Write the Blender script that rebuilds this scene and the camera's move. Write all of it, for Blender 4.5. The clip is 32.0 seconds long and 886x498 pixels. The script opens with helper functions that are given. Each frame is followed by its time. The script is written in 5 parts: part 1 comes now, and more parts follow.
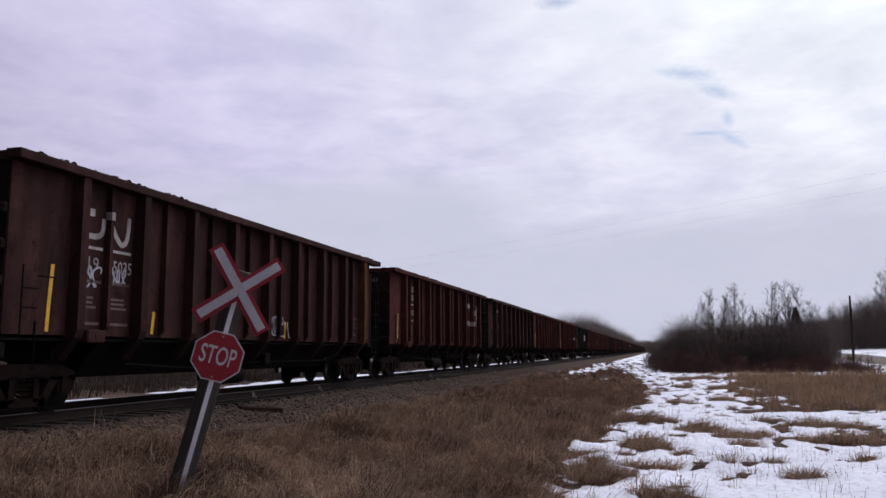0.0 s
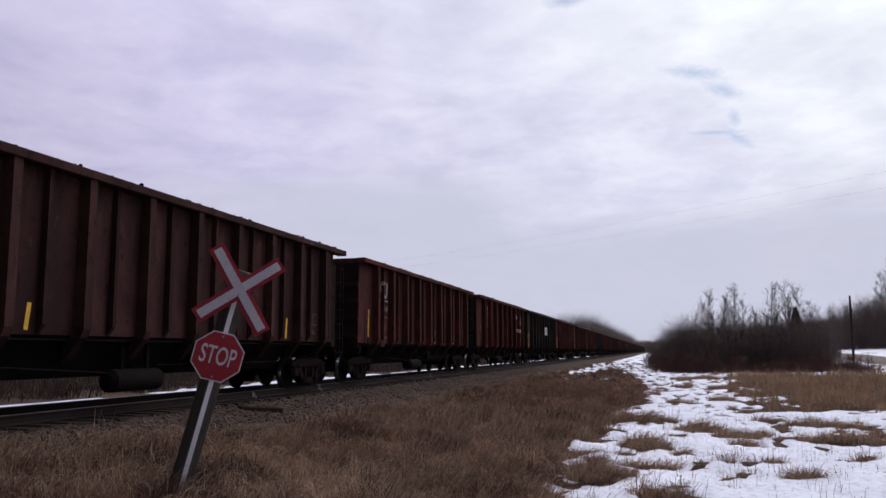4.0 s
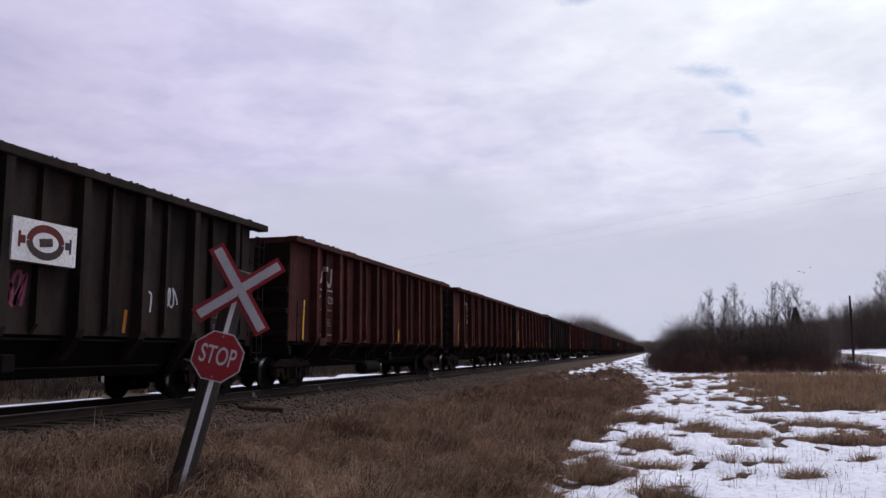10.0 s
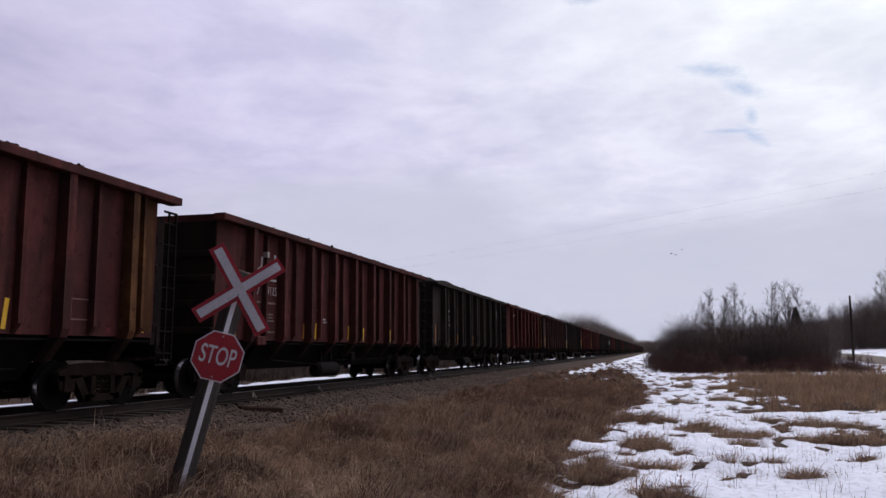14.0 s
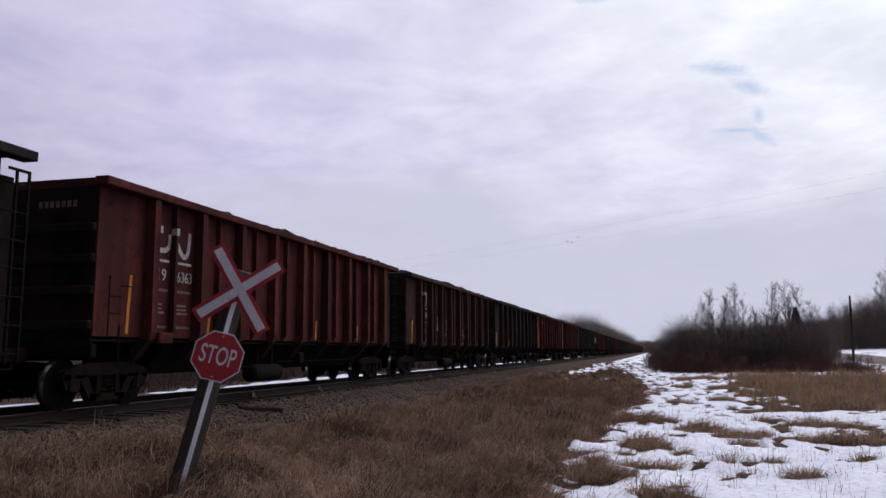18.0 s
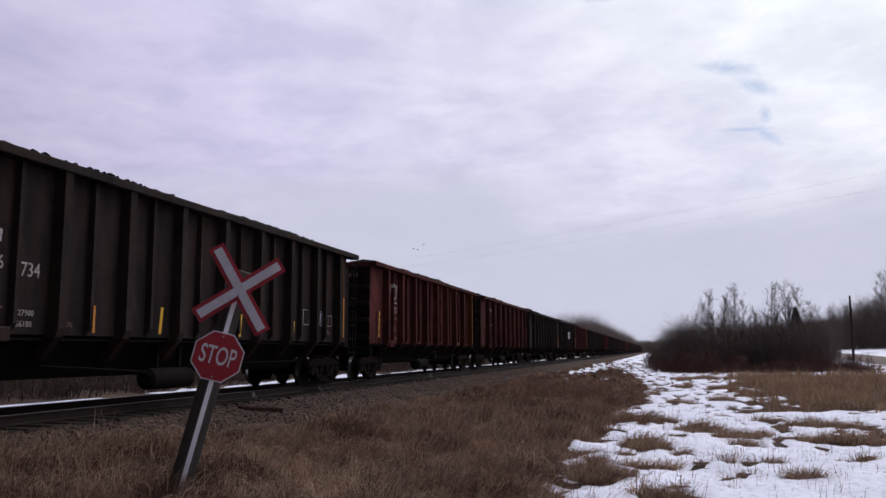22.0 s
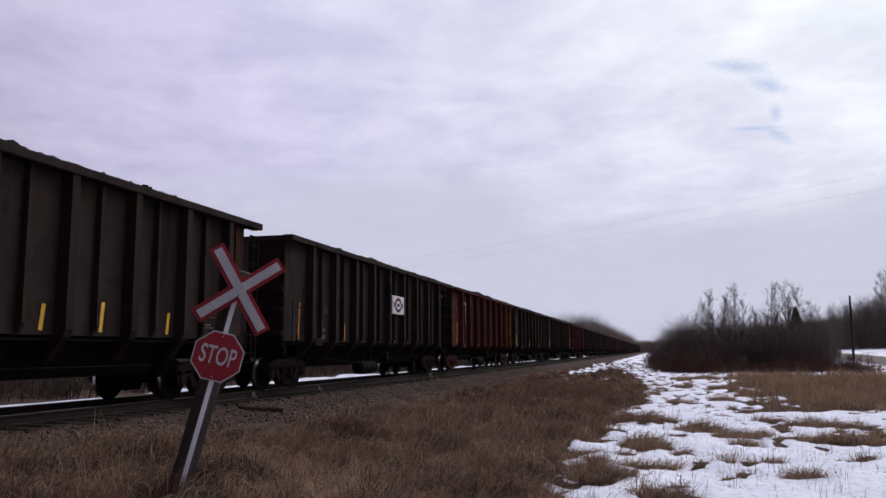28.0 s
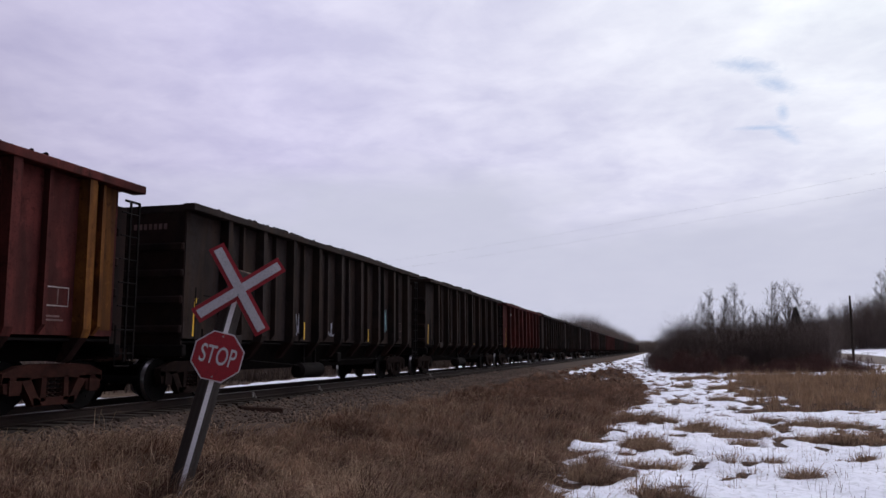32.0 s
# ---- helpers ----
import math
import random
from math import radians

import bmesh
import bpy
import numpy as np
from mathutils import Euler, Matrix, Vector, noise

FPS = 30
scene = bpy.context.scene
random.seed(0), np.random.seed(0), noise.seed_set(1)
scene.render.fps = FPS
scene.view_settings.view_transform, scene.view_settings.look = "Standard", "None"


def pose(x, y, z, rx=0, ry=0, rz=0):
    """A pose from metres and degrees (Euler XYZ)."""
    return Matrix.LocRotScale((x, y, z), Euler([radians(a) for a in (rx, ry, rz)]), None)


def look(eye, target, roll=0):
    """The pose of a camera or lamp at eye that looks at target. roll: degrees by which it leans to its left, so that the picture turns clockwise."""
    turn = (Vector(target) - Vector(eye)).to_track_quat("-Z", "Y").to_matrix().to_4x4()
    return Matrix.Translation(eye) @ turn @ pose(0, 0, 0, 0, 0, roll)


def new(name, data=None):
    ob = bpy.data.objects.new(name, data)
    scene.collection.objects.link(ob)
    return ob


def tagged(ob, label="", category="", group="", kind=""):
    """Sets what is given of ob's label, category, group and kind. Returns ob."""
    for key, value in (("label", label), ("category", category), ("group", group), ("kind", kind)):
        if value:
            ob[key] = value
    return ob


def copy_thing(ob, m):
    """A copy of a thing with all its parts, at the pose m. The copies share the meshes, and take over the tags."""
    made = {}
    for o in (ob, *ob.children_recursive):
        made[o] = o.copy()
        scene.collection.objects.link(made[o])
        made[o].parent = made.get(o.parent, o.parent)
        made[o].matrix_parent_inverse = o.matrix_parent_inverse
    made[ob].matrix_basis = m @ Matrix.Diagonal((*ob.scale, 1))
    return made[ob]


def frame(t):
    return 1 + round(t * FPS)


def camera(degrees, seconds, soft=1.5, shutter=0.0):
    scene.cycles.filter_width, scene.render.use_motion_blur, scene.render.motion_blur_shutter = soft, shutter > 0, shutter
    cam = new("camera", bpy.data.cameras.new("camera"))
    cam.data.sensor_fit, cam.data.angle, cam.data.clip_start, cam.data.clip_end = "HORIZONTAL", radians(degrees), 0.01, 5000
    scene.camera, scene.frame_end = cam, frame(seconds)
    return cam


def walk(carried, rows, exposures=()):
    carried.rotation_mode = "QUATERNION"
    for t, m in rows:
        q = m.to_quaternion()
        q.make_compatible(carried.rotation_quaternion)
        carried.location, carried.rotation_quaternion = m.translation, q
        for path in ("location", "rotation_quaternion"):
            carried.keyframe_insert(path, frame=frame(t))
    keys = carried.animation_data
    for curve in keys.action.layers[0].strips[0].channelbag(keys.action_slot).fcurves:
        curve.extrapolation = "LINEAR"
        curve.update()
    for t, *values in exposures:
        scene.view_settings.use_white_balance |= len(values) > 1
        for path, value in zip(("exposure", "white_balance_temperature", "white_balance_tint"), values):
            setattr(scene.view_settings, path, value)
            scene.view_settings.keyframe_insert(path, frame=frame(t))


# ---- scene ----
# World: y runs along the railway away from the camera, x to its right, rail tops at z = -0.11.
cam = camera(58.5, 32.0, soft=1.5)
EYE = (0.0, 0.0, 0.9)
CAM_POSE = look(EYE, (EYE[0] - 0.2553, EYE[1] + 0.9584, EYE[2] + 0.1275))
walk(cam, [(0.0, CAM_POSE), (32.0, CAM_POSE)], exposures=[(0.0, 0.0), (32.0, 0.0)])

# ---- light: overcast, brighter where the sun stands behind the cloud, ahead and to the right ----
SUN_AZ, SUN_EL = radians(24), radians(42)      # azimuth from +y towards +x
SUN_DIR = Vector((math.sin(SUN_AZ) * math.cos(SUN_EL), math.cos(SUN_AZ) * math.cos(SUN_EL), math.sin(SUN_EL)))
world = bpy.data.worlds.new("overcast_sky")
scene.world = world
world.use_nodes = True
wn = world.node_tree
sky_tex = wn.nodes.new("ShaderNodeTexSky")
sky_tex.sky_type, sky_tex.sun_disc = "NISHITA", False
sky_tex.sun_elevation, sky_tex.sun_rotation = SUN_EL, SUN_AZ
sky_tex.dust_density, sky_tex.ozone_density = 0.2, 4.0
wn.nodes["Background"].inputs["Strength"].default_value = 0.09
wn.links.new(sky_tex.outputs[0], wn.nodes["Background"].inputs["Color"])
sun = new("sun", bpy.data.lights.new("sun", "SUN"))
sun.data.energy, sun.data.angle, sun.data.color = 1.5, radians(10), (1.0, 0.96, 0.9)
sun.matrix_world = look(SUN_DIR * 100, (0, 0, 0))


# ---- materials ----
def nodes_of(name):
    m = bpy.data.materials.new(name)
    m.use_nodes = True
    return m, m.node_tree.nodes, m.node_tree.links, m.node_tree.nodes["Principled BSDF"]


def mix(nodes, links, a, b, fac, mode="MIX"):
    n = nodes.new("ShaderNodeMix")
    n.data_type, n.blend_type = "RGBA", mode
    for sock, v in ((n.inputs[0], fac), (n.inputs[6], a), (n.inputs[7], b)):
        if hasattr(v, "is_linked"):
            links.new(v, sock)
        elif isinstance(v, (int, float)):
            sock.default_value = v
        else:
            sock.default_value = (*v, 1)
    return n.outputs[2]


def ramp(nodes, links, src, lo, hi):
    n = nodes.new("ShaderNodeMapRange")
    n.inputs[1].default_value, n.inputs[2].default_value = lo, hi
    links.new(src, n.inputs[0])
    return n.outputs[0]


def mix_value(nodes, links, src, k):
    n = nodes.new("ShaderNodeMath")
    n.operation = "MULTIPLY"
    n.inputs[1].default_value = k
    links.new(src, n.inputs[0])
    return n.outputs[0]


def coords(nodes, links, stretch=(1, 1, 1), shift=True):
    tc = nodes.new("ShaderNodeTexCoord")
    mp = nodes.new("ShaderNodeMapping")
    mp.inputs["Scale"].default_value = stretch
    links.new(tc.outputs["Object"], mp.inputs["Vector"])
    if shift:
        info = nodes.new("ShaderNodeObjectInfo")
        mul = nodes.new("ShaderNodeMath")
        mul.operation = "MULTIPLY"
        mul.inputs[1].default_value = 57.0
        links.new(info.outputs["Random"], mul.inputs[0])
        links.new(mul.outputs[0], mp.inputs["Location"])
    return mp.outputs[0]


def noise_at(nodes, links, vec, scale, detail=4.0, rough=0.6, distort=0.0):
    n = nodes.new("ShaderNodeTexNoise")
    n.inputs["Scale"].default_value, n.inputs["Detail"].default_value = scale, detail
    n.inputs["Roughness"].default_value, n.inputs["Distortion"].default_value = rough, distort
    links.new(vec, n.inputs["Vector"])
    return n.outputs["Fac"]


def bump(nodes, links, bsdf, height, strength, dist=0.02):
    b = nodes.new("ShaderNodeBump")
    b.inputs["Strength"].default_value, b.inputs["Distance"].default_value = strength, dist
    links.new(height, b.inputs["Height"])
    links.new(b.outputs[0], bsdf.inputs["Normal"])


def surface(name, a, b, rough=0.8, metal=0.0, scale=3.0, fine=40.0, relief=0.3, stretch=(1, 1, 1), grime=None, islands=0.0, thin=0.0, spec=0.12):
    """Two colours broken up at two scales; grime: a third colour in streaks or stains; islands: spread from piece to piece."""
    m, nd, ln, bs = nodes_of(name)
    vec = coords(nd, ln, stretch)
    big, small = noise_at(nd, ln, vec, scale), noise_at(nd, ln, vec, fine, 3.0)
    col = mix(nd, ln, a, b, ramp(nd, ln, big, 0.33, 0.67))
    col = mix(nd, ln, col, [c * 0.55 for c in a], ramp(nd, ln, small, 0.45, 0.8))
    if grime:
        col = mix(nd, ln, col, grime, ramp(nd, ln, noise_at(nd, ln, vec, scale * 0.6, 6.0, 0.7, 0.6), 0.5, 0.72))
    if islands:
        g = nd.new("ShaderNodeNewGeometry")
        hs = nd.new("ShaderNodeHueSaturation")
        ln.new(col, hs.inputs["Color"])
        r = nd.new("ShaderNodeMapRange")
        r.inputs[3].default_value, r.inputs[4].default_value = 1 - islands, 1 + islands
        ln.new(g.outputs["Random Per Island"], r.inputs[0])
        ln.new(r.outputs[0], hs.inputs["Value"])
        col = hs.outputs[0]
    ln.new(col, bs.inputs["Base Color"])
    bs.inputs["Roughness"].default_value, bs.inputs["Metallic"].default_value = rough, metal
    bs.inputs["Specular IOR Level"].default_value = spec if metal < 0.5 else 0.5
    bump(nd, ln, bs, small, relief)
    if thin:
        tr, both = nd.new("ShaderNodeBsdfTranslucent"), nd.new("ShaderNodeMixShader")
        ln.new(col, tr.inputs["Color"])
        both.inputs[0].default_value = thin
        ln.new(bs.outputs[0], both.inputs[1])
        ln.new(tr.outputs[0], both.inputs[2])
        ln.new(both.outputs[0], nd["Material Output"].inputs["Surface"])
        bs.inputs["Specular IOR Level"].default_value = 0.1
    return m


def paint(name, a, b, rust):
    """Weathered wagon paint: rain streaks down the side, rust blooms, soot and dust."""
    m, nd, ln, bs = nodes_of(name)
    streak = noise_at(nd, ln, coords(nd, ln, (1, 2.2, 0.35)), 1.3, 6.0, 0.6, 0.4)
    thin = noise_at(nd, ln, coords(nd, ln, (1, 5.0, 0.6)), 1.1, 5.0, 0.6, 0.5)
    patch = noise_at(nd, ln, coords(nd, ln), 1.3, 7.0, 0.68, 0.5)
    fine = noise_at(nd, ln, coords(nd, ln), 26.0, 4.0)
    col = mix(nd, ln, [c * 1.3 for c in a], b, ramp(nd, ln, patch, 0.36, 0.6))
    sheet = noise_at(nd, ln, coords(nd, ln, (1, 1.0, 0.12)), 0.9, 2.0, 0.5)
    col = mix(nd, ln, col, [c * 0.62 for c in b], ramp(nd, ln, sheet, 0.42, 0.68))
    col = mix(nd, ln, col, rust, ramp(nd, ln, streak, 0.42, 0.66))
    scabs = noise_at(nd, ln, coords(nd, ln, (1, 1, 0.7)), 4.5, 8.0, 0.72, 0.3)
    col = mix(nd, ln, col, [c * 0.5 for c in rust], mix_value(nd, ln, ramp(nd, ln, scabs, 0.56, 0.66), 0.7))
    col = mix(nd, ln, col, [1.25 * c + 0.006 for c in a], mix_value(nd, ln, ramp(nd, ln, scabs, 0.4, 0.3), 0.6))
    col = mix(nd, ln, col, [c * 0.4 for c in b], mix_value(nd, ln, ramp(nd, ln, thin, 0.5, 0.85), 0.35))
    col = mix(nd, ln, col, [0.6 * c + 0.02 for c in a], ramp(nd, ln, patch, 0.66, 0.8))
    col = mix(nd, ln, col, [c * 0.35 for c in a], ramp(nd, ln, fine, 0.55, 0.85))
    ln.new(col, bs.inputs["Base Color"])
    bs.inputs["Roughness"].default_value = 0.85
    bs.inputs["Specular IOR Level"].default_value = 0.04
    bump(nd, ln, bs, mix_value(nd, ln, patch, 1.0), 0.35, 0.03)
    return m


PAINTS = {
    "red": paint("oxide_red_paint", (0.1007, 0.026, 0.0223), (0.07, 0.0217, 0.0196), (0.0445, 0.018, 0.0157)),
    "brown": paint("brown_paint", (0.065, 0.0291, 0.0256), (0.0467, 0.0228, 0.0211), (0.0319, 0.0171, 0.0154)),
    "dark": paint("black_brown_paint", (0.0331, 0.0253, 0.0234), (0.0239, 0.0194, 0.0185), (0.0376, 0.0245, 0.0188)),
    "maroon": paint("maroon_paint", (0.0957, 0.0288, 0.0262), (0.0693, 0.0242, 0.022), (0.0429, 0.0204, 0.0176)),
}
dark_foot = paint("dark_post_foot_paint", (0.034, 0.0175, 0.0155), (0.024, 0.0135, 0.012), (0.018, 0.011, 0.010))
# the shade on the car ends is put into this dark paint
shaded_end = paint("shaded_end_paint", (0.021, 0.0135, 0.0122), (0.015, 0.0112, 0.0105), (0.026, 0.0145, 0.012))
ochre = paint("ochre_paint", (0.115, 0.052, 0.021), (0.08, 0.036, 0.017), (0.045, 0.022, 0.014))
bright_ochre = paint("bright_ochre_paint", (0.2, 0.082, 0.02), (0.145, 0.058, 0.017), (0.06, 0.027, 0.014))
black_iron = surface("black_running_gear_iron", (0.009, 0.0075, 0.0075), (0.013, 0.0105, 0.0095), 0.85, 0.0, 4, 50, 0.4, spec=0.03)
rust_iron = surface("rusty_cast_iron", (0.028, 0.013, 0.010), (0.016, 0.009, 0.008), 0.85, 0.0, 4, 50, 0.4, spec=0.03)
truck_iron = surface("grimy_brown_truck_iron", (0.02, 0.0115, 0.0095), (0.010, 0.007, 0.0062), 0.85, 0.0, 4, 50, 0.4, spec=0.03)
red_frame = surface("rust_red_truck_frame", (0.05, 0.02, 0.015), (0.028, 0.0135, 0.011), 0.85, 0.0, 4, 50, 0.4, spec=0.03)
wheel_steel = surface("worn_wheel_steel", (0.006, 0.0055, 0.0055), (0.009, 0.0075, 0.007), 0.8, 0.0, 5, 60, 0.2, spec=0.03)
tread_steel = surface("polished_tread_steel", (0.55, 0.53, 0.52), (0.45, 0.43, 0.42), 0.3, 1.0, 8, 80, 0.05)
rail_steel = surface("rail_steel_brown", (0.03, 0.018, 0.014), (0.02, 0.014, 0.012), 0.7, 0.2, 3, 60, 0.2)
rail_top = surface("rail_running_surface", (0.22, 0.2, 0.2), (0.15, 0.14, 0.14), 0.4, 1.0, 8, 80, 0.05)
tie_wood = surface("creosoted_tie_wood", (0.03, 0.022, 0.018), (0.045, 0.034, 0.027), 0.9, 0.0, 3, 30, 0.5, (4, 4, 1))
old_timber = surface("rotten_brown_timber", (0.04, 0.02, 0.014), (0.022, 0.012, 0.009), 0.95, 0.0, 3, 30, 0.7, (1, 5, 5))
track_ballast = surface("dark_track_ballast", (0.04, 0.029, 0.023), (0.024, 0.018, 0.015), 0.95, 0.0, 1.2, 22, 0.9)
ballast_mat = surface("crushed_stone_ballast", (0.16, 0.112, 0.086), (0.058, 0.04, 0.032), 0.95, 0.0, 1.2, 22, 0.9, islands=0.55)
shoulder_mat = surface("brown_gravel_shoulder", (0.074, 0.048, 0.037), (0.042, 0.028, 0.022), 0.95, 0.0, 1.4, 26, 0.9, grime=(0.045, 0.032, 0.026))
coal_mat = surface("coal_load", (0.010, 0.009, 0.009), (0.006, 0.0055, 0.006), 0.85, 0.0, 2, 14, 0.8, spec=0.03)
yellow_tape = surface("yellow_reflective_tape", (0.85, 0.5, 0.03), (0.7, 0.38, 0.03), 0.5, 0.0, 5, 40, 0.05, spec=0.4)
orange_tape = surface("faded_orange_tape", (0.5, 0.2, 0.04), (0.38, 0.15, 0.03), 0.6, 0.0, 5, 40, 0.05)
white_stencil = surface("worn_white_stencil_paint", (0.5, 0.46, 0.43), (0.24, 0.2, 0.19), 0.8, 0.0, 3, 12, 0.05)
faint_stencil = surface("faded_stencil_paint", (0.2, 0.13, 0.12), (0.1, 0.06, 0.055), 0.8, 0.0, 3, 12, 0.05)
white_spray = surface("white_spray_paint", (0.55, 0.55, 0.6), (0.4, 0.4, 0.45), 0.7, 0.0, 3, 20, 0.02)
cyan_spray = surface("pale_cyan_spray_paint", (0.3, 0.5, 0.52), (0.22, 0.36, 0.4), 0.7, 0.0, 3, 20, 0.02)
violet_spray = surface("violet_spray_paint", (0.12, 0.07, 0.2), (0.09, 0.05, 0.14), 0.7, 0.0, 3, 20, 0.02)
pink_spray = surface("dull_pink_spray_paint", (0.22, 0.05, 0.1), (0.15, 0.04, 0.07), 0.7, 0.0, 3, 20, 0.02)
white_panel = surface("white_enamel", (0.72, 0.7, 0.7), (0.6, 0.58, 0.58), 0.5, 0.0, 2, 20, 0.03, spec=0.4)
emblem_grey = surface("emblem_dark_grey", (0.06, 0.035, 0.035), (0.05, 0.03, 0.03), 0.6, 0.0, 3, 20, 0.03)
emblem_red = surface("emblem_dark_red", (0.13, 0.02, 0.02), (0.1, 0.02, 0.02), 0.6, 0.0, 3, 20, 0.03)
sign_red = surface("sign_red_sheeting", (0.34, 0.011, 0.024), (0.29, 0.01, 0.02), 0.45, 0.0, 2, 60, 0.04, spec=0.4)
sign_white = surface("sign_white_sheeting", (0.62, 0.6, 0.63), (0.5, 0.48, 0.52), 0.5, 0.0, 2, 50, 0.04, spec=0.4)
galvanized = surface("galvanized_bolt_steel", (0.4, 0.4, 0.42), (0.3, 0.3, 0.32), 0.45, 0.9, 8, 80, 0.1)
post_wood = surface("weathered_grey_post_wood", (0.085, 0.075, 0.07), (0.055, 0.048, 0.045), 0.9, 0.0, 3, 30, 0.6, (6, 6, 0.6), grime=(0.05, 0.04, 0.035))
sawn_wood = surface("pale_sawn_wood", (0.34, 0.27, 0.21), (0.2, 0.16, 0.13), 0.9, 0.0, 8, 60, 0.5)
grass_mat = surface("dry_brown_grass", (0.225, 0.125, 0.082), (0.05, 0.026, 0.0205), 0.9, 0.0, 0.75, 9, 0.05, grime=(0.35, 0.213, 0.137), islands=0.5, thin=0.32)
pale_grass = surface("pale_straw_grass", (0.56, 0.405, 0.285), (0.27, 0.178, 0.12), 0.9, 0.0, 0.5, 9, 0.05, islands=0.3, thin=0.4)
tuft_mat = surface("grey_tan_tuft_grass", (0.34, 0.225, 0.15), (0.18, 0.115, 0.084), 0.9, 0.0, 0.75, 9, 0.05, islands=0.42, thin=0.4)
weed_mat = surface("dead_grey_brown_weeds", (0.078, 0.055, 0.044), (0.043, 0.031, 0.026), 0.9, 0.0, 0.4, 9, 0.05, islands=0.4, thin=0.3)
reed_mat = surface("dry_reed_straw", (0.37, 0.236, 0.152), (0.21, 0.13, 0.086), 0.9, 0.0, 0.4, 9, 0.05, islands=0.28, thin=0.45)
soil_mat = surface("matted_dead_grass_ground", (0.06, 0.034, 0.023), (0.03, 0.018, 0.013), 0.95, 0.0, 0.35, 6, 0.9, grime=(0.12, 0.074, 0.043))
snow_mat = surface("old_wet_snow", (0.78, 0.78, 0.84), (0.66, 0.66, 0.73), 0.6, 0.0, 0.6, 7, 0.35)
gravel_mat = surface("brown_gravel_road", (0.17, 0.135, 0.115), (0.12, 0.095, 0.08), 0.95, 0.0, 0.3, 8, 0.5)
twig_mat = surface("dark_thicket_twigs", (0.155, 0.118, 0.102), (0.095, 0.072, 0.064), 0.9, 0.0, 0.3, 5, 0.1, islands=0.35)
red_twig = surface("reddish_willow_twigs", (0.1, 0.048, 0.04), (0.065, 0.036, 0.031), 0.9, 0.0, 0.3, 5, 0.1, islands=0.35)
bark_mat = surface("grey_poplar_bark", (0.2, 0.18, 0.17), (0.11, 0.095, 0.09), 0.9, 0.0, 1.0, 12, 0.4)
crown_mat = surface("bare_branch_bark", (0.15, 0.125, 0.115), (0.085, 0.07, 0.065), 0.9, 0.0, 1.0, 12, 0.2, islands=0.25)
needle_mat = surface("dark_spruce_needles", (0.022, 0.026, 0.02), (0.014, 0.018, 0.014), 0.9, 0.0, 1.0, 10, 0.2, islands=0.4)
wire_mat = surface("grey_aluminium_wire", (0.5, 0.5, 0.54), (0.42, 0.42, 0.45), 0.5, 0.6, 2, 30, 0.02)
feather_mat = surface("dark_goose_feathers", (0.04, 0.035, 0.03), (0.06, 0.05, 0.045), 0.8, 0.0, 4, 30, 0.1)


# thin places in the cloud: x, y, half length, half width, turn in degrees
GAPS = ((205, 2075, 45, 11, 60), (155, 2035, 42, 9, 5), (185, 1950, 30, 8, 80), (150, 1800, 40, 15, 50), (85, 1705, 40, 18, 30), (-150, 1366, 22, 14, 0))


